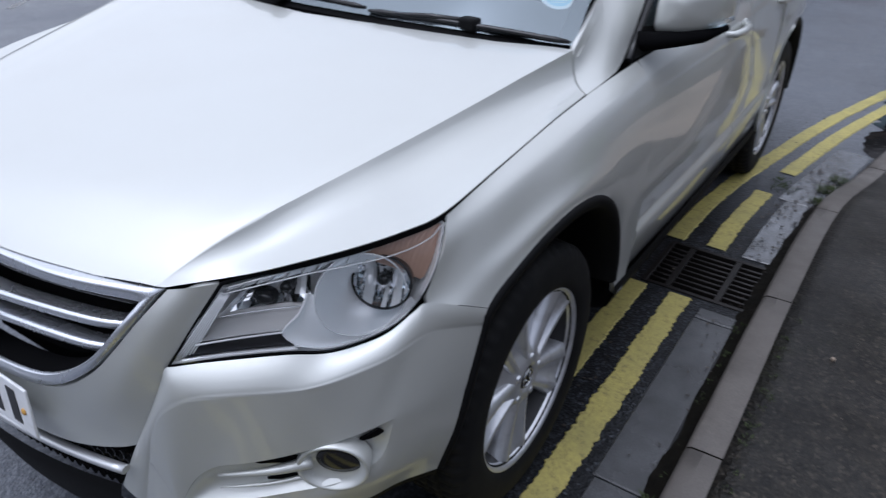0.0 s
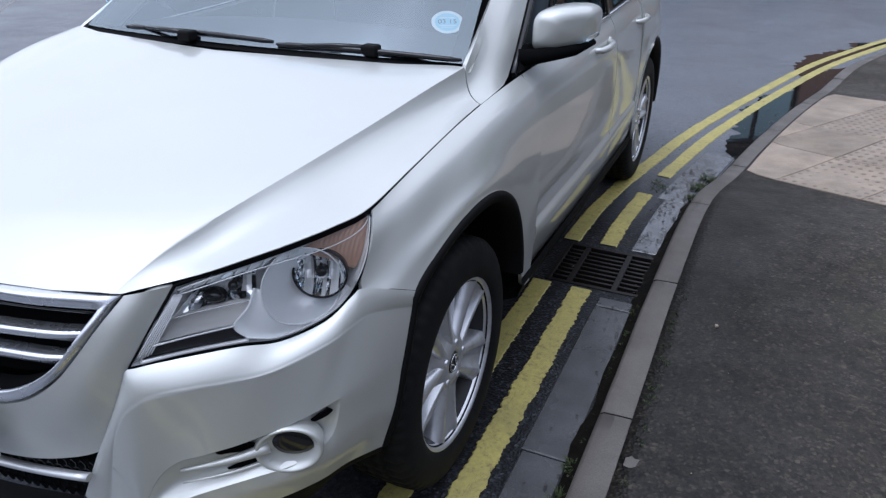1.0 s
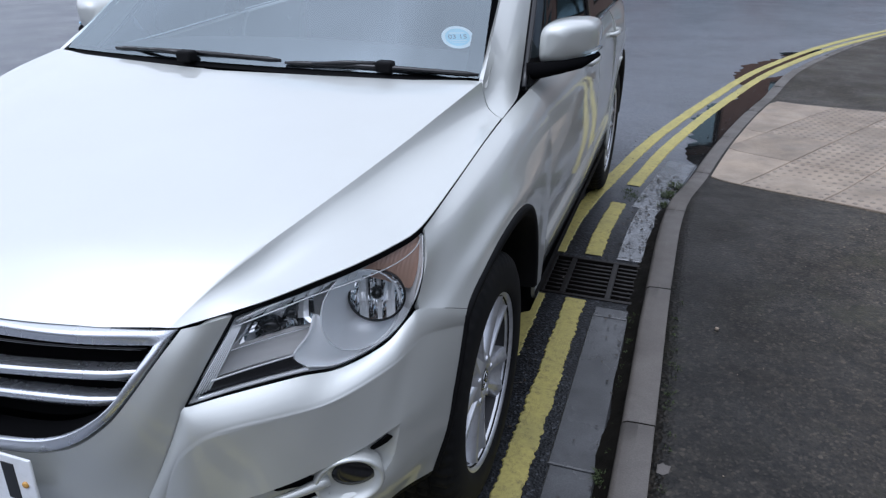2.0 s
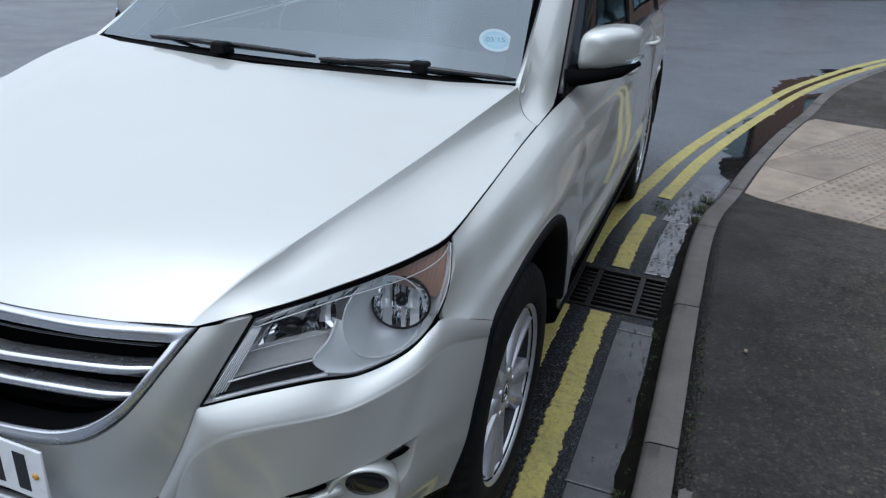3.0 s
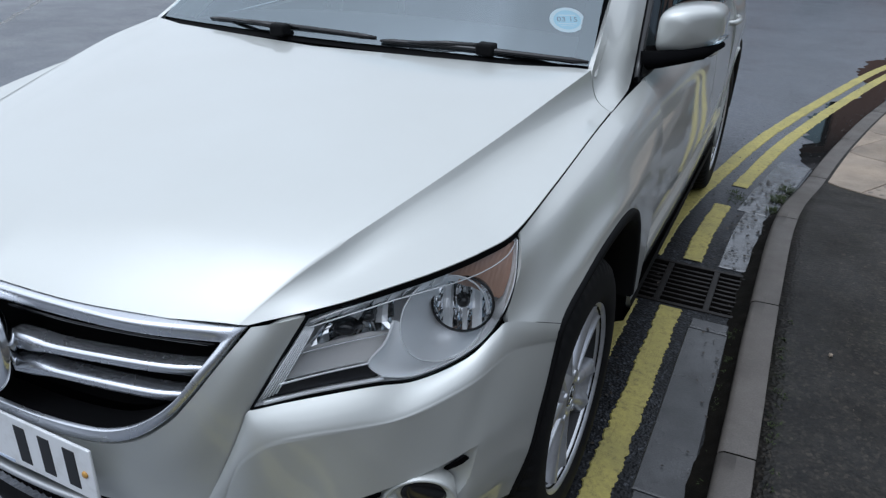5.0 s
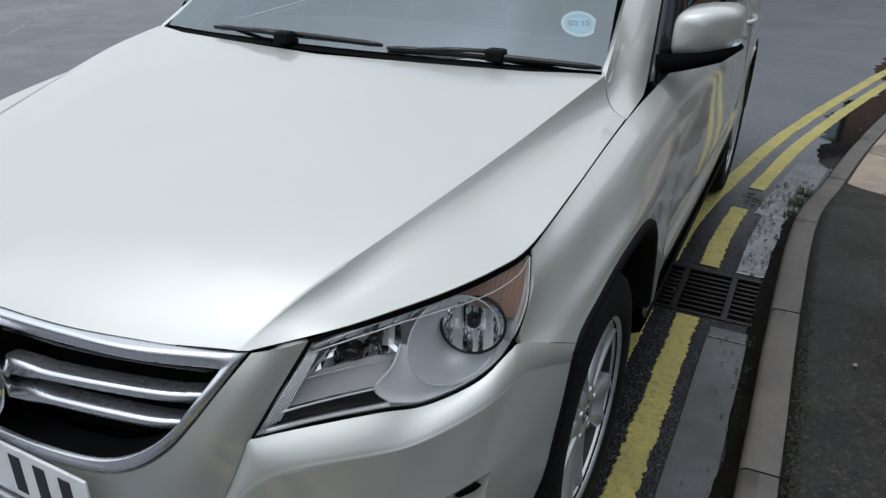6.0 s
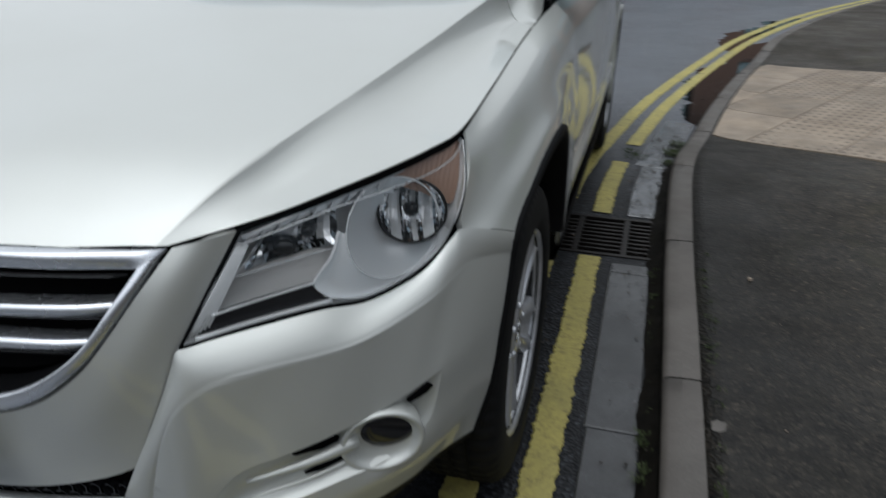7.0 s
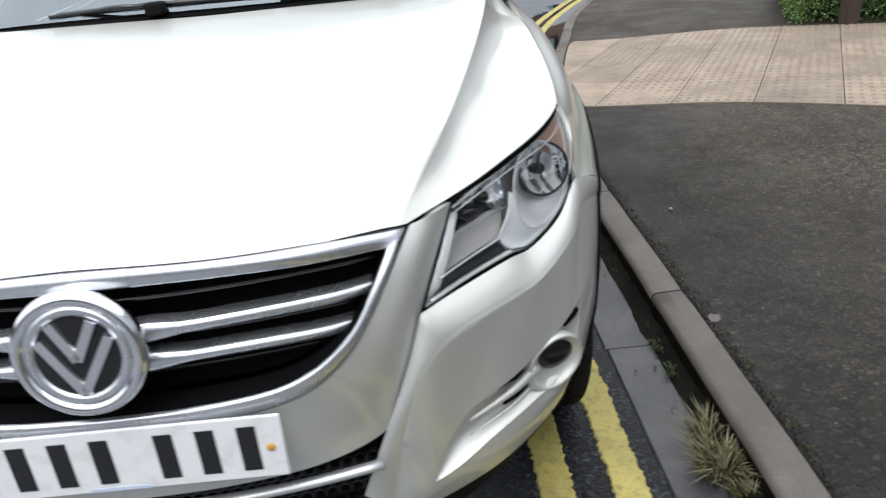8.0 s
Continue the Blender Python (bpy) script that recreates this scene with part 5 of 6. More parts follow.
    arc = [rim[(first + k) % 56] for k in range(30)]
    if arc[10].z > rim[first].z:
        arc = [rim[(first - k) % 56] for k in range(30)]
    outer = [lamp_at(q.x, q.y, 0.006) for q in spline([(0.372, 0.66, 0), (0.350, 0.45, 0), (0.305, 0.27, 0), (0.318, 0.16, 0), (0.365, 0.055, 0), (0.45, 0.03, 0), (0.60, 0.03, 0), (0.74, 0.03, 0)], 40)]
    bm = bmesh.new()
    add_grid(bm, loft([spline(outer, 40), [a.lerp(b, 0.35) - way * 0.006 for a, b in zip(spline(outer, 40), spline(arc, 40))], spline(arc, 40)], 40, 9), 0.004, middle=middle - way * 0.2)
    put("skirt", bm, lamp_silver, lamp)
    line("chrome_line", [(0.345, 0.075), (0.42, 0.035), (0.55, 0.03), (0.72, 0.028)], 0.0015, lit_chrome, 0.004)
    # the round lamp in the bowl: black ring, upright flutes, bulb
    bm = bmesh.new()
    add_turned(bm, [(0.050, -0.04), (0.0535, 0.002), (0.0525, 0.006), (0.0500, 0.0065), (0.0485, 0.003)], ring, 48)
    put("lamp_ring", bm, gloss_black, lamp)
    bm = bmesh.new()
    R, strips = 0.0490, 12
    for k in range(strips):
        x0, x1 = -R + 2 * R * k / strips, -R + 2 * R * (k + 1) / strips
        cols = []
        for x, side_lift in ((x0 + 1e-5, 0.0), ((x0 + x1) / 2, 0.0055 if k % 2 else -0.0035), (x1 - 1e-5, 0.0)):
            h = math.sqrt(max(R * R - x * x, 1e-8))
            cols.append([ring @ Vector((x, h * g, 0.003 - 0.040 * (1 - (x * x + h * h * g * g) / (R * R)) + side_lift * (1 - abs(g)))) for g in (-1, -0.75, -0.4, 0, 0.4, 0.75, 1)])
        for a, b in zip(cols, cols[1:]):
            for j in range(6):
                # some flutes are pale: light streaks painted into the reflector
                try:
                    bm.faces.new([bm.verts.new(q) for q in (a[j], b[j], b[j + 1], a[j + 1])]).material_index = 1 if k in (2, 3, 6, 8, 9) and j < 5 else 0
                except ValueError:
                    pass
    put("fluted_reflector", bm, [lamp_chrome, lit_chrome], lamp)
    bm = bmesh.new()
    add_turned(bm, [(0.011, -0.036), (0.011, -0.010), (0.008, -0.005), (0.0, -0.004)], ring, 20)
    put("bulb", bm, gloss_black, lamp)
    bm = bmesh.new()
    add_turned(bm, [(0.0485, 0.005), (0.03, 0.009), (0.0, 0.011)], ring, 32)
    put("inner_glass", bm, lens_clear, lamp).visible_shadow = False
    # amber indicator round the outer end, crossed by a bright line
    bm = bmesh.new()
    low = lambda u: float(np.interp(u, (0.60, 0.70, 0.76, 0.80, 0.985), (0.86, 0.62, 0.36, 0.10, 0.03)))
    add_grid(bm, [[lamp_at(0.60 + 0.385 * i / 20, low(0.60 + 0.385 * i / 20) + (0.955 - low(0.60 + 0.385 * i / 20)) * j / 6, 0.024 - 0.014 * i / 20) for i in range(21)] for j in range(7)], 0.004)
    put("indicator", bm, amber, lamp, "amber indicator")
    line("bright_line", [(0.58, 0.85), (0.70, 0.80), (0.85, 0.68), (0.975, 0.45)], 0.0011, lit_chrome, 0.004)
    line("bright_line", [(0.76, 0.035), (0.86, 0.04), (0.95, 0.06), (0.99, 0.3)], 0.0019, lit_chrome, 0.003)
    # upper strip of slanted chrome facets between two lines, ribs at the inner end
    line("chrome_line", [(0.022, 0.935), (0.2, 0.945), (0.45, 0.955), (0.64, 0.955)], 0.0021, lit_chrome)
    line("chrome_line", [(0.030, 0.865), (0.2, 0.865), (0.42, 0.875), (0.58, 0.85)], 0.0014, lit_chrome)
    for k in range(9):
        bm = bmesh.new()
        u = 0.040 + k * 0.060
        add_grid(bm, [[lamp_at(u + 0.050 * i / 4 + 0.014 * j / 3, 0.875 + 0.065 * j / 3, 0.006 + 0.005 * (1 - j / 3) + 0.005 * i / 4) for i in range(5)] for j in range(4)], 0.003)
        # two facets in three pale, a highlight put into their colour
        put("facet", bm, lit_chrome if k % 3 else lamp_chrome, lamp)
    for k in range(6):
        u = 0.008 + k * 0.0085
        line("rib", [(u, 0.06 + 0.012 * k), (u + 0.004, 0.45), (u + 0.010, 0.90 - 0.012 * k)], 0.0015, lit_chrome, 0.007, 9)


for side in (1, -1):
    headlamp(side)

# ---- doors, sides, pillars, roof and tail ----
BELT = lambda y: (0.797 + 0.030 * smooth_step(1.42, 2.7, y), 1.003 + 0.055 * smooth_step(1.4, 3.2, y))
SIDE = [(0.0, 0.0), (0.040, -0.055), (0.064, -0.145), (0.073, -0.28), (0.073, -0.38), (0.067, -0.445), (0.067, -0.46), (0.076, -0.475), (0.079, -0.495), (0.074, -0.53), (0.056, -0.60), (0.038, -0.655)]


def side_row(y0, y1, level, n=24):
    dx, dz = SIDE[level]
    out = []
    for k in range(n):
        y = y0 + (y1 - y0) * k / (n - 1)
        x, z = BELT(y)
        grow = -0.012 * smooth_step(1.8, 3.03, y)
        drop = dz * (z - 0.348) / 0.655
        out.append(Vector((x + dx * (1 - 0.25 * (x - 0.797) / 0.03) + grow, y, z + drop)))
    return out


REAR = (3.48, 0.345, 0.455)
for side in (1, -1):
    for name, y0, y1 in (("front_door", 1.428, 2.462), ("rear_door", 2.470, 3.03)):
        rows = sheet([side_row(y0, y1, k) for k in range(len(SIDE))], 3)
        bm = bmesh.new()
        add_grid(bm, rows if side > 0 else flip_x(rows), 0.012)
        door = part(name, bm, paint, car)
        bm = bmesh.new()
        y = y1 - 0.22 if name == "front_door" else y1 - 0.02
        x, z = side_row(y, y + 0.1, 1, 2)[0].x, 0.955
        add_tube(bm, [(side * (x + d), y + k, z + 0.006 * k) for k, d in ((-0.115, -0.004), (-0.10, 0.026), (-0.04, 0.036), (0.04, 0.036), (0.075, 0.026), (0.09, -0.004))], [0.010, 0.012, 0.013, 0.013, 0.012, 0.010], 10)
        add_turned(bm, [(0.016, 0.0), (0.015, 0.012), (0.0, 0.016)], facing((side * (x - 0.002), y + 0.115, z), (side, 0, 0)), 16)
        part("door_handle", bm, paint, door)
    # rear quarter round the wheel arch
    cy, cz, r = REAR
    arch = [(0.866, 3.038, 0.36)] + [(0.870 - 0.06 * smooth_step(3.5, 3.95, cy - r * math.cos(a)), cy - r * math.cos(a), cz + r * math.sin(a)) for a in np.linspace(0.12, math.pi - 0.15, 9)] + [(0.80, 4.05, 0.37)]
    rows = [spline([(0.815, 3.038, 1.058), (0.795, 3.6, 1.075), (0.72, 4.1, 1.08), (0.66, 4.36, 1.06)], 30), spline([(0.852, 3.038, 1.0), (0.840, 3.6, 1.0), (0.75, 4.1, 0.99), (0.69, 4.40, 0.97)], 30),
            spline([(0.872, 3.038, 0.90), (0.870, 3.5, 0.91), (0.765, 4.1, 0.86), (0.70, 4.42, 0.80)], 30), spline([(0.870, 3.038, 0.66), (0.876, 3.28, 0.82), (0.874, 3.5, 0.85), (0.852, 3.75, 0.80), (0.77, 4.1, 0.66), (0.70, 4.43, 0.62)], 30), spline(arch, 30)]
    rows[-1][-1] = Vector((0.71, 4.41, 0.40))
    rows = sheet(rows, 4)
    bm = bmesh.new()
    add_grid(bm, rows if side > 0 else flip_x(rows), 0.012)
    part("rear_quarter", bm, paint, car)
    # black sill and arch liners
    bm = bmesh.new()
    rows = [[Vector((side * x, y, z)) for y in np.linspace(1.33, 3.04, 12)] for x, z in ((0.866, 0.385), (0.870, 0.362), (0.855, 0.315), (0.79, 0.285), (0.62, 0.28))]
    add_grid(bm, rows)
    part("sill", bm, trim_black, car, "black plastic sill below the doors")
    # the front arch follows the edges of bumper and wing, the rear one a plain round
    hub = Vector((0, 0.876, 0.345))
    front = [r[-1] for r in reversed(lower_rows)] + [r[-1] for r in reversed(upper_ledge + upper_wall)] + list(WING[-1][:-5])
    front = spline(front[::4] + [front[-1]], 60)
    rows = [[], [], [], [], [], []]
    for p in front:
        way = (hub - Vector((0, p.y, p.z))).normalized()
        for row, x, d in zip(rows, (-0.004, 0.006, 0.009, 0.004, -0.05, -0.34), (-0.002, 0.001, 0.010, 0.028, 0.032, 0.034)):
            q = p + way * d + Vector((x, 0, 0))
            row.append(Vector((side * q.x, q.y, q.z)))
    bm = bmesh.new()
    add_grid(bm, rows, middle=Vector((side * 0.7, 0.876, 0.345)))
    bmesh.ops.reverse_faces(bm, faces=bm.faces)
    part("wheel_arch", bm, trim_black, car, "black plastic wheel arch")
    cy, cz, r = REAR
    bm = bmesh.new()
    rows = []
    for x, d in ((0.860, 0.003), (0.866, -0.006), (0.860, -0.030), (0.82, -0.042), (0.60, -0.045), (0.50, -0.05)):
        row = []
        for a in np.linspace(0, math.pi, 36):
            rr = r + d
            tuck = 0.020 * (1 - abs(math.sin(a)))
            row.append(Vector((side * (x - (tuck if x > 0.7 else 0)), cy - rr * math.cos(a), cz + rr * math.sin(a))))
        rows.append(row)
    add_grid(bm, rows, middle=Vector((side * 0.7, cy, cz)))
    part("wheel_arch", bm, trim_black, car, "black plastic wheel arch")

# dark tub under the skin: black boxes added so no light leaks through gaps
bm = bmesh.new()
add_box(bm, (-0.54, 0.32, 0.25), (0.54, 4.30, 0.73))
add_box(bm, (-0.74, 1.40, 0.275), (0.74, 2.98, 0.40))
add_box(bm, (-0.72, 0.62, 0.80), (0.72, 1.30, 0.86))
part("underbody_filler", bm, void_black, car)

# scuttle, windscreen, pillars, roof, windows, tail
SCREEN_LOW = [(-0.702, 1.222, 1.062), (-0.42, 1.118, 1.078), (0, 1.082, 1.081), (0.42, 1.118, 1.078), (0.702, 1.222, 1.062)]
SCREEN_TOP = [(-0.545, 2.10, 1.555), (-0.3, 2.03, 1.592), (0, 2.005, 1.60), (0.3, 2.03, 1.592), (0.545, 2.10, 1.555)]
bm = bmesh.new()
low, top = spline(SCREEN_LOW, 33), spline(SCREEN_TOP, 33)
rows = [[a.lerp(b, f) + Vector((0, -0.03, 0.04)) * 4 * f * (1 - f) * 0.5 for a, b in zip(low, top)] for f in np.linspace(0, 1, 17)]
screen_rows = rows
add_grid(bm, rows)
screen = part("windscreen", bm, screen_glass, car, "tinted windscreen reflecting the grey sky")
screen.visible_shadow = False
bm = bmesh.new()
edge_rows = [rows[0], [a.lerp(b, 0.30) for a, b in zip(rows[0], rows[1])]]
for strip in (edge_rows, [row[:2] for row in rows], [row[31:] for row in rows], rows[15:]):
    add_grid(bm, [[p + Vector((0, 0.004, -0.004)) for p in row] for row in strip])
part("black_border", bm, void_black, screen)
bm = bmesh.new()
hood_end = spline([(-0.706, 1.222, 1.052), (-0.4, 1.095, 1.066), (0, 1.068, 1.070), (0.4, 1.095, 1.066), (0.706, 1.222, 1.052)], 33)
add_grid(bm, [hood_end, [a.lerp(b, 0.5) + Vector((0, 0, -0.02)) for a, b in zip(hood_end, low)], [p + Vector((0, 0.01, 0.002)) for p in low]])
part("scuttle", bm, trim_black, car, "black plastic scuttle below the windscreen")

# round paper disc behind the glass
n = (screen_rows[5][28] - screen_rows[3][28]).cross(screen_rows[4][29] - screen_rows[4][27]).normalized()
n = n if n.y < 0 else -n
DISC = facing(Vector((0.600, 1.330, 1.158)) - n * 0.012, n)
bm = bmesh.new()
add_turned(bm, [(0.0, 0.0), (0.045, 0.0)], DISC, 40)
disc = part("tax_disc", bm, disc_blue, screen, "round blue and white paper disc behind the windscreen")
bm = bmesh.new()
add_turned(bm, [(0.0355, 0.0012), (0.046, 0.0012)], DISC, 40)
part("disc_rim", bm, disc_white, disc)
bm = bmesh.new()
for x0, x1, y0, y1 in ((-0.022, 0.022, 0.015, 0.019), (-0.024, 0.024, -0.016, -0.013), (-0.018, 0.018, -0.023, -0.021)):
    bm.faces.new([bm.verts.new(DISC @ Vector((x, y, 0.0012))) for x, y in ((x0, y0), (x1, y0), (x1, y1), (x0, y1))])
part("disc_bars", bm, disc_white, disc)
words = bpy.data.curves.new("disc_writing", "FONT")
words.body, words.size, words.align_x, words.align_y, words.extrude = "03 15", 0.024, "CENTER", "CENTER", 0.0002
writing = new("disc_writing", words)
writing.parent, writing.matrix_local = disc, DISC @ Matrix.Translation((0, 0.001, 0.0015))
words.materials.append(material("printed_ink", (0.02, 0.06, 0.12), 0.6))

for side in (1, -1):
    def put(name, rows, mat, label="", rim=0.0, parent=car):
        bm = bmesh.new()
        add_grid(bm, rows if side > 0 else flip_x(rows), rim)
        return part(name, bm, mat, parent, label)

    inner = spline([(0.706, 1.214, 1.058), (0.684, 1.40, 1.160), (0.640, 1.72, 1.345), (0.553, 2.10, 1.557)], 24)
    outer = spline([(0.790, 1.127, 0.987), (0.782, 1.30, 0.993), (0.774, 1.375, 1.008), (0.750, 1.53, 1.105), (0.710, 1.80, 1.310), (0.665, 2.10, 1.500)], 24)
    mids = [a.lerp(b, 0.5) + Vector((0.010, -0.006, 0.008)) for a, b in zip(inner, outer)]
    mids[0] = Vector((0.757, 1.160, 1.028))
    rows = sheet([inner, mids, outer], 4)
    foot = spline(bonnet_side[26:], len(rows))
    for row, q in zip(rows, foot):
        step = q + Vector((0.001, 0.006, -0.002)) - row[0]
        for k in range(7):
            row[k] += step * (1 - smooth_step(0, 7, k))
    put("windscreen_pillar", rows, paint, rim=0.012)
    put("pillar_foot", [[p + Vector((0, 0.001, -0.015)) for p in spline(bonnet_side[27:36], 6)], [p + Vector((0.014, 0.004, -0.016)) for p in inner[:6]]], paint)
    # roof edge, window frame, glass
    rail = spline([(0.665, 2.10, 1.500), (0.660, 2.7, 1.575), (0.655, 3.3, 1.56), (0.62, 4.0, 1.46)], 24)
    rail_in = spline([(0.553, 2.10, 1.557), (0.545, 2.7, 1.635), (0.55, 3.3, 1.625), (0.53, 4.05, 1.53)], 24)
    put("roof_rail", sheet([rail_in, [a.lerp(b, 0.5) + Vector((0.012, 0, 0.012)) for a, b in zip(rail_in, rail)], rail], 3), paint, rim=0.01)
    sill_line = [Vector((BELT(y)[0] - 0.006, y, BELT(y)[1] + 0.012)) for y in np.linspace(1.40, 4.02, 40)]
    head_line = [p + Vector((0.006, 0.012, -0.006)) for p in spline([(0.776, 1.380, 1.012), (0.750, 1.53, 1.105), (0.710, 1.80, 1.310), (0.665, 2.10, 1.500), (0.660, 2.7, 1.575), (0.655, 3.3, 1.56), (0.63, 3.9, 1.40), (0.74, 4.03, 1.09)], 40)]
    put("side_window", [[a.lerp(b, f) + Vector((0.012 * 4 * f * (1 - f), 0, 0)) for a, b in zip(sill_line, head_line)] for f in np.linspace(0, 1, 7)], side_glass, "dark tinted side window").visible_shadow = False
    bm = bmesh.new()
    add_tube(bm, [Vector((side * (p.x + 0.006), p.y, p.z - 0.006)) for p in sill_line[4:]], 0.007, 8)
    part("belt_trim", bm, chrome, car, "chrome strip below the side windows")
    bm = bmesh.new()
    add_tube(bm, [Vector((side * (p.x + 0.002), p.y, p.z)) for p in head_line[:-4]], 0.010, 8)
    part("window_seal", bm, gloss_black, car)
    for y in (2.40, 3.30):
        bm = bmesh.new()
        a, b = min(sill_line, key=lambda p: abs(p.y - y)), min(head_line, key=lambda p: abs(p.y - y - 0.05))
        add_tube(bm, [Vector((side * (p.x + 0.004), p.y, p.z)) for p in (a, a.lerp(b, 0.5) + Vector((0.014, 0, 0)), b)], 0.035, 6, up=Vector((side, 0, 0)), flat=0.25)
        part("door_pillar", bm, gloss_black, car)
    # quarter triangle behind the mirror
    put("mirror_base", [[Vector((0.796, 1.385, 1.012)), Vector((0.812, 1.60, 1.022))], [Vector((0.779, 1.475, 1.078)), Vector((0.803, 1.60, 1.068))]], trim_black)

rows = sheet([[Vector((s * p.x, p.y, p.z)) for p in spline([(0.553, 2.10, 1.557), (0.545, 2.7, 1.635), (0.55, 3.3, 1.625), (0.53, 4.05, 1.53)], 20)] if s else spline([(0, 2.005, 1.602), (0, 2.7, 1.672), (0, 3.3, 1.668), (0, 4.12, 1.58)], 20) for s in (-1, 0, 1)], 8)
bm = bmesh.new()
add_grid(bm, rows, 0.01)
part("roof", bm, paint, car)
rows = [[Vector((x, y + 0.10 * (1 - (x / w) ** 2), z)) for x in np.linspace(-w, w, 19)] for w, y, z in ((0.53, 4.03, 1.54), (0.58, 4.20, 1.30), (0.64, 4.32, 1.08))]
bm = bmesh.new()
add_grid(bm, rows)
part("rear_window", bm, side_glass, car, "dark rear window")
rows = [[Vector((x, y + 0.07 * (1 - (x / w) ** 2), z)) for x in np.linspace(-w, w, 19)] for w, y, z in ((0.66, 4.33, 1.075), (0.69, 4.36, 0.90), (0.70, 4.37, 0.70), (0.71, 4.39, 0.55), (0.71, 4.37, 0.36))]
bm = bmesh.new()
add_grid(bm, sheet(rows, 3), 0.01)
part("tailgate", bm, paint, car)

# cabin: dashboard, steering wheel side left plain, two seats
bm = bmesh.new()
rows = [[Vector((x, y, z + dz * (1 - (x / 0.72) ** 2))) for x in np.linspace(-0.72, 0.72, 15)] for y, z, dz in ((1.24, 1.030, 0.02), (1.45, 1.035, 0.03), (1.75, 1.02, 0.03), (1.86, 0.96, 0.02), (1.88, 0.70, 0.0))]
add_grid(bm, sheet(rows, 3))
part("dashboard", bm, cabin_grey, car)
for x in (0.37, -0.37):
    bm = bmesh.new()
    add_box(bm, (x - 0.25, 2.15, 0.55), (x + 0.25, 2.65, 0.72), 0.05)
    add_box(bm, (x - 0.24, 2.60, 0.68), (x + 0.24, 2.74, 1.25), 0.06)
    add_box(bm, (x - 0.13, 2.68, 1.28), (x + 0.13, 2.78, 1.46), 0.04)
    part("front_seat", bm, cloth, car)
bm = bmesh.new()
add_box(bm, (-0.62, 3.2, 0.55), (0.62, 3.32, 1.2), 0.05)
part("rear_seat", bm, cloth, car)

# wipers
for px, tip0, tip1 in (((0.454, 1.148, 1.086), (0.18, 1.093, 1.092), (0.700, 1.203, 1.075)), ((-0.129, 1.083, 1.089), (-0.42, 1.133, 1.091), (0.16, 1.106, 1.095))):
    bm = bmesh.new()
    add_tube(bm, spline([tip0, tuple((Vector(tip0) + Vector(tip1)) / 2 + Vector((0, -0.012, 0.006))), tip1], 16), [0.004] + [0.0075] * 14 + [0.004], 8)
    wiper = part("wiper", bm, gloss_black, car, "black wiper resting on the windscreen")
    bm = bmesh.new()
    p = Vector(px)
    add_box(bm, p + Vector((-0.024, -0.022, -0.012)), p + Vector((0.024, 0.018, 0.020)), 0.007)
    part("blade_holder", bm, trim_black, wiper)
    bm = bmesh.new()
    a = Vector(tip0).lerp(Vector(tip1), 0.15)
    add_tube(bm, [p + Vector((0, 0, 0.01)), p.lerp(a, 0.5) + Vector((0, -0.012, 0.012)), a + Vector((0, -0.008, 0.004))], [0.008, 0.0065, 0.005], 8)
    part("wiper_arm", bm, gloss_black, wiper)

# door mirrors
for side in (1, -1):
    bm = bmesh.new()
    rows = []
    for j, (s, y) in enumerate(((0.0, 1.480), (0.30, 1.482), (0.60, 1.487), (0.80, 1.496), (0.92, 1.512), (0.98, 1.535), (1.0, 1.57), (1.0, 1.635), (0.97, 1.650))):
        row = []
        for k in range(33):
            a = 2 * math.pi * k / 32
            c, d = math.cos(a), math.sin(a)
            e = 0.46
            x = 0.081 * s * math.copysign(abs(c) ** e, c)
            z = 0.066 * s * math.copysign(abs(d) ** e, d) * (1.0 if d > 0 else 0.92)
            row.append(Vector((side * (0.876 + x + 0.02 * z), y + 0.50 * max(0, x) + 0.25 * x, 1.139 + z * (1 - (28.0 * max(0.0, x) ** 2 + 1.4 * max(0.0, x) if d > 0 else 0.0)) + 0.13 * x - 0.02 * s)))
        rows.append(row)
    add_grid(bm, rows, middle=Vector((side * 0.89, 1.62, 1.12)))
    mirror = part("door_mirror", bm, paint, car, "painted door mirror on a black foot")
    bm = bmesh.new()
    ring = rows[-1]
    bm.faces.new([bm.verts.new(p) for p in ring[:-1]])
    part("mirror_glass", bm, chrome, mirror)
    bm = bmesh.new()
    add_tube(bm, [(side * 0.775, 1.46, 1.042), (side * 0.82, 1.474, 1.048), (side * 0.865, 1.50, 1.056), (side * 0.915, 1.54, 1.066), (side * 0.960, 1.60, 1.082)], [0.036, 0.032, 0.029, 0.027, 0.012], 12, 0.72)
    part("mirror_foot", bm, void_black, mirror)
    bm = bmesh.new()
    add_tube(bm, [(side * 0.925, 1.532, 1.090), (side * 0.950, 1.562, 1.096), (side * 0.968, 1.61, 1.104)], [0.007, 0.0085, 0.006], 8)
    part("indicator", bm, lens_clear, mirror)


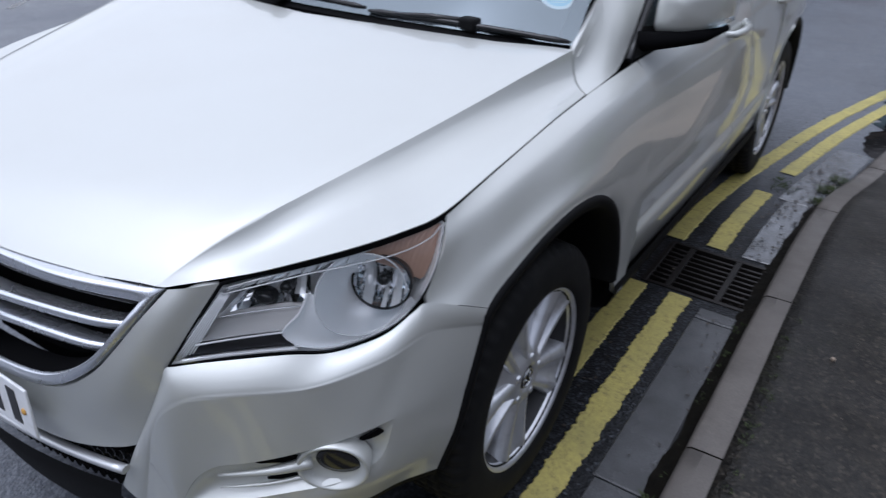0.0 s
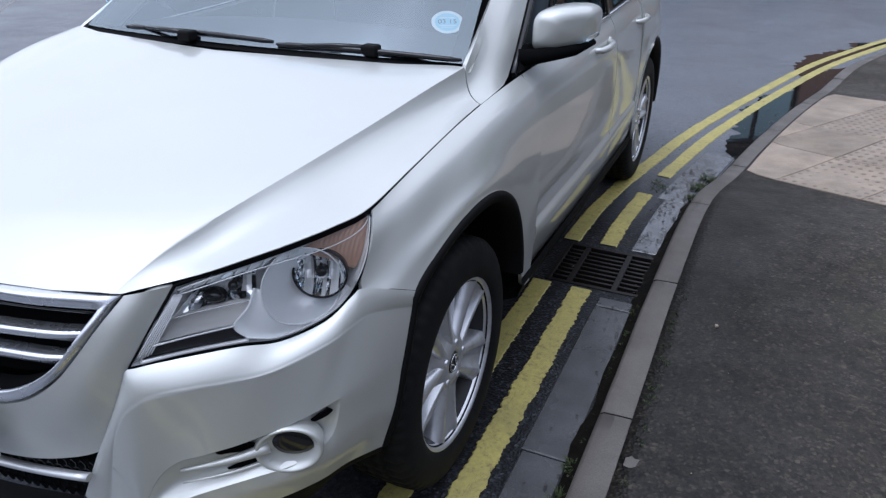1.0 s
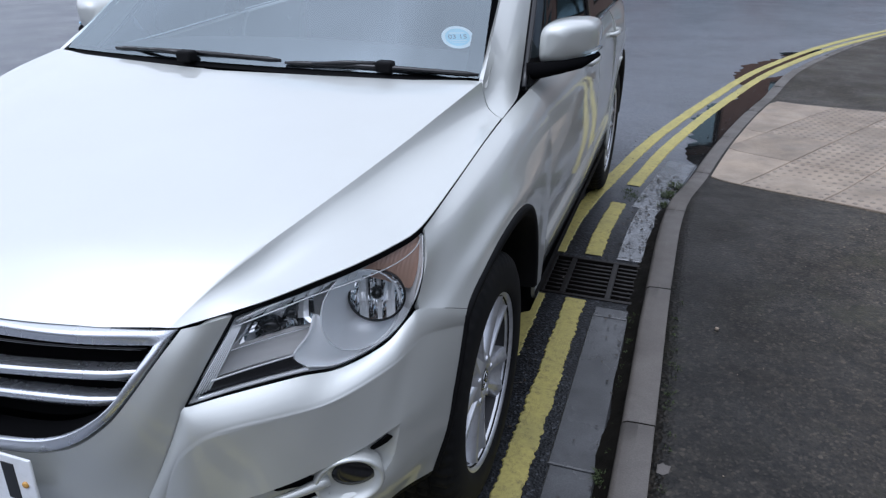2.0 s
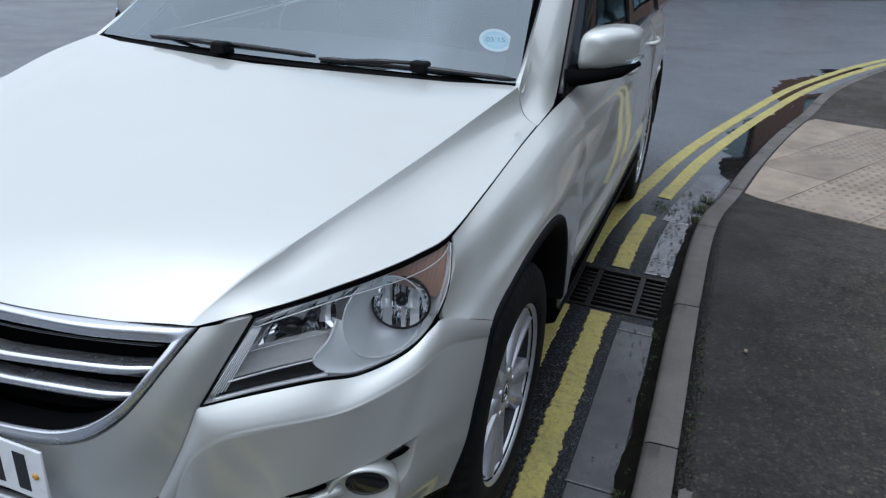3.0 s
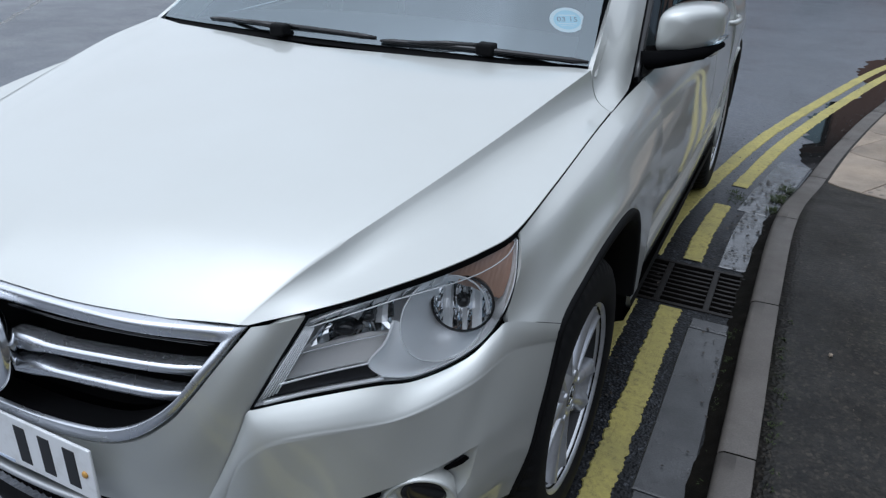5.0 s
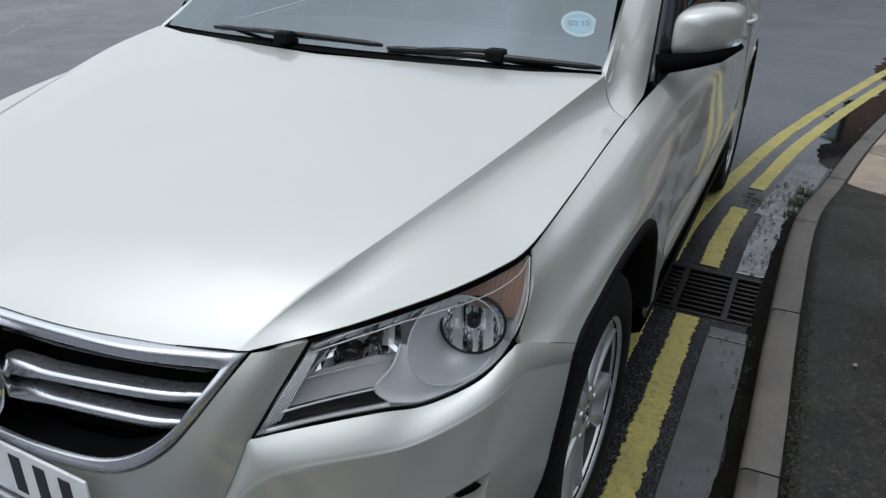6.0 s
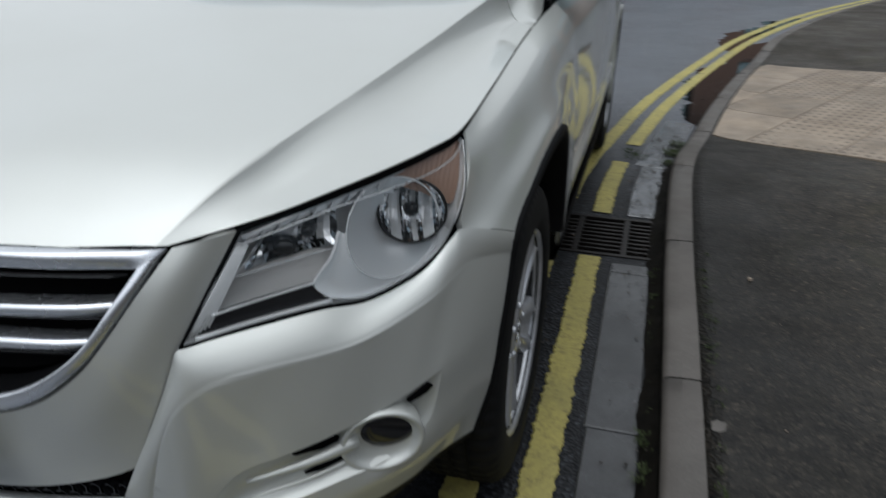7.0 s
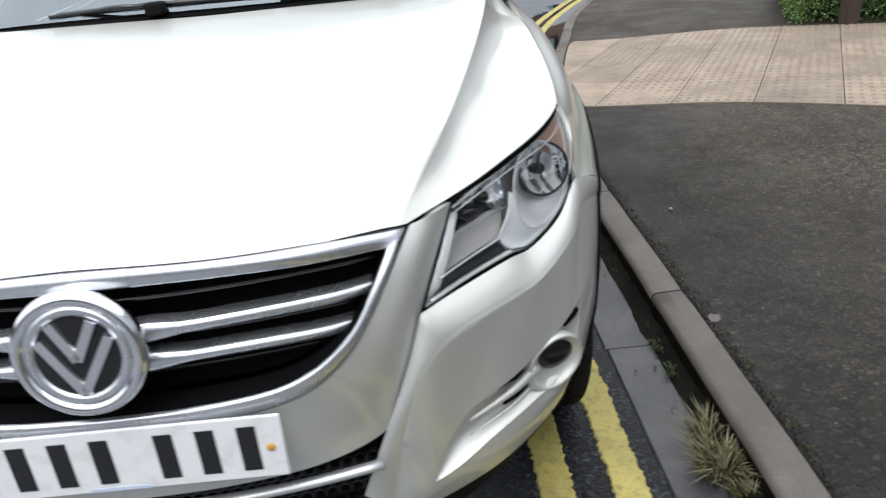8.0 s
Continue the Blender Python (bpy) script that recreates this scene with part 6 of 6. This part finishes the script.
# wheels
def wheel_meshes():
    """Tyre, rim, spokes and cap about the x axis, the outer face at +x."""
    m = facing((0, 0, 0), (1, 0, 0))
    tyre = bmesh.new()
    tread = [(0.332, -0.088, 1), (0.343, -0.075, 1), (0.346, -0.042, 1), (0.338, -0.040, 0), (0.338, -0.034, 0), (0.3465, -0.032, 2), (0.3465, -0.005, 2), (0.338, -0.003, 0), (0.338, 0.003, 0), (0.3465, 0.005, 2), (0.3465, 0.032, 2), (0.338, 0.034, 0), (0.338, 0.040, 0), (0.346, 0.042, 1), (0.343, 0.075, 1), (0.332, 0.090, 1)]
    profile = [(0.222, -0.09, 0), (0.26, -0.102, 0), (0.31, -0.100, 0)] + tread + [(0.318, 0.097, 0), (0.300, 0.101, 0), (0.265, 0.102, 0), (0.246, 0.098, 0), (0.240, 0.094, 0), (0.232, 0.088, 0), (0.224, 0.080, 0)]
    rings = []
    for r, z, cut in profile:
        rings.append([tyre.verts.new(m @ Vector((rr * math.cos(a), rr * math.sin(a), z))) for a, rr in ((2 * math.pi * i / 240, r - (0.006 if cut and (i + 2 * cut) % 4 == 0 else 0.0)) for i in range(240))])
    for p, q in zip(rings, rings[1:]):
        for i in range(240):
            tyre.faces.new((p[i], p[(i + 1) % 240], q[(i + 1) % 240], q[i])).smooth = True
    rim = bmesh.new()
    add_turned(rim, [(0.241, 0.084), (0.2405, 0.090), (0.238, 0.0925), (0.234, 0.091), (0.228, 0.084), (0.223, 0.072)], m, 72)
    # barrel coloured dark, so the openings between the spokes look unlit
    barrel = bmesh.new()
    add_turned(barrel, [(0.223, 0.072), (0.216, 0.05), (0.212, 0.03), (0.205, -0.03), (0.205, -0.09)], m, 72)
    spokes = bmesh.new()
    for k in range(5):
        t = m @ Matrix.Rotation(2 * math.pi * k / 5 + 0.26, 4, "Z")
        rows = []
        for j in range(11):
            f = j / 10
            r = 0.036 + 0.198 * f
            ridge, outer = 0.011 + 0.027 * f, 0.034 + 0.042 * f + 0.012 * f ** 4
            top = 0.076 + 0.009 * f - 0.004 * math.sin(math.pi * f)
            dip = 0.006 + 0.026 * math.sin(math.pi * min(1.0, f * 0.9 + 0.1))
            half = [(outer, top - 0.075), (outer - 0.001, top - 0.034), (outer - 0.003, top - 0.012), (ridge + 0.014 + 0.004 * f, top - 0.002), (ridge + 0.004, top), (ridge, top - 0.003), (ridge * 0.62, top - dip * 0.9)]
            rows.append([t @ Vector((r, -a, b)) for a, b in half] + [t @ Vector((r, 0, top - dip))] + [t @ Vector((r, a, b)) for a, b in reversed(half)])
        add_grid(spokes, rows, middle=t @ Vector((0.13, 0, -0.1)))
    for e in spokes.edges:
        if len(e.link_faces) == 2 and e.calc_face_angle(0) > 0.3:
            e.smooth = False
    hub = bmesh.new()
    face = m @ Matrix.Translation((0, 0, 0.020))
    add_turned(hub, [(0.185, -0.004), (0.183, 0.018), (0.165, 0.024), (0.13, 0.030), (0.095, 0.036), (0.078, 0.046), (0.066, 0.054), (0.044, 0.058), (0.036, 0.056), (0.032, 0.049), (0.030, 0.047)], face, 40)
    for k in range(5):
        add_turned(hub, [(0.010, 0.030), (0.010, 0.058), (0.006, 0.060), (0.0, 0.058)], face @ Matrix.Rotation(2 * math.pi * (k + 0.5) / 5 + 0.22, 4, "Z") @ Matrix.Translation((0.058, 0, 0)), 10)
    cap = bmesh.new()
    add_turned(cap, [(0.0305, 0.045), (0.030, 0.054), (0.027, 0.056), (0.024, 0.055), (0.0, 0.056)], face, 32)
    mark = bmesh.new()
    add_turned(mark, [(0.0265, 0.0562), (0.0255, 0.0580), (0.0235, 0.0580), (0.0225, 0.0555)], face, 32)
    for x0, y0, x1, y1 in ((-0.014, 0.012, 0.0, -0.016), (0.014, 0.012, 0.0, -0.016)):
        a, b = Vector((x0, y0, 0.057)), Vector((x1, y1, 0.057))
        add_tube(mark, [face @ a, face @ b], 0.0024, 6)
    disc = bmesh.new()
    add_turned(disc, [(0.20, -0.02), (0.165, -0.005), (0.155, 0.0), (0.07, 0.0), (0.0, 0.004)], m, 40)
    return [(n, mesh_of(n, b, mat)) for n, b, mat in (("tyre", tyre, rubber), ("rim", rim, alloy), ("rim_barrel", barrel, wheel_dark), ("spokes", spokes, alloy), ("hub", hub, alloy), ("cap", cap, gloss_black), ("cap_mark", mark, chrome), ("brake_disc", disc, wheel_dark))]


WHEEL = wheel_meshes()
for x, y, spin in ((0.757, 0.876, 0.52), (0.752, 3.480, 1.1), (-0.757, 0.876, 0.5), (-0.752, 3.480, 2.0)):
    wheel = new("wheel")
    wheel.parent = car
    wheel.matrix_local = Matrix.Translation((x, y, 0.3445)) @ Matrix.Rotation(0 if x > 0 else math.pi, 4, "Z") @ Matrix.Rotation(spin, 4, "X")
    for name, data in WHEEL:
        ob = new(name, data)
        ob.parent = wheel
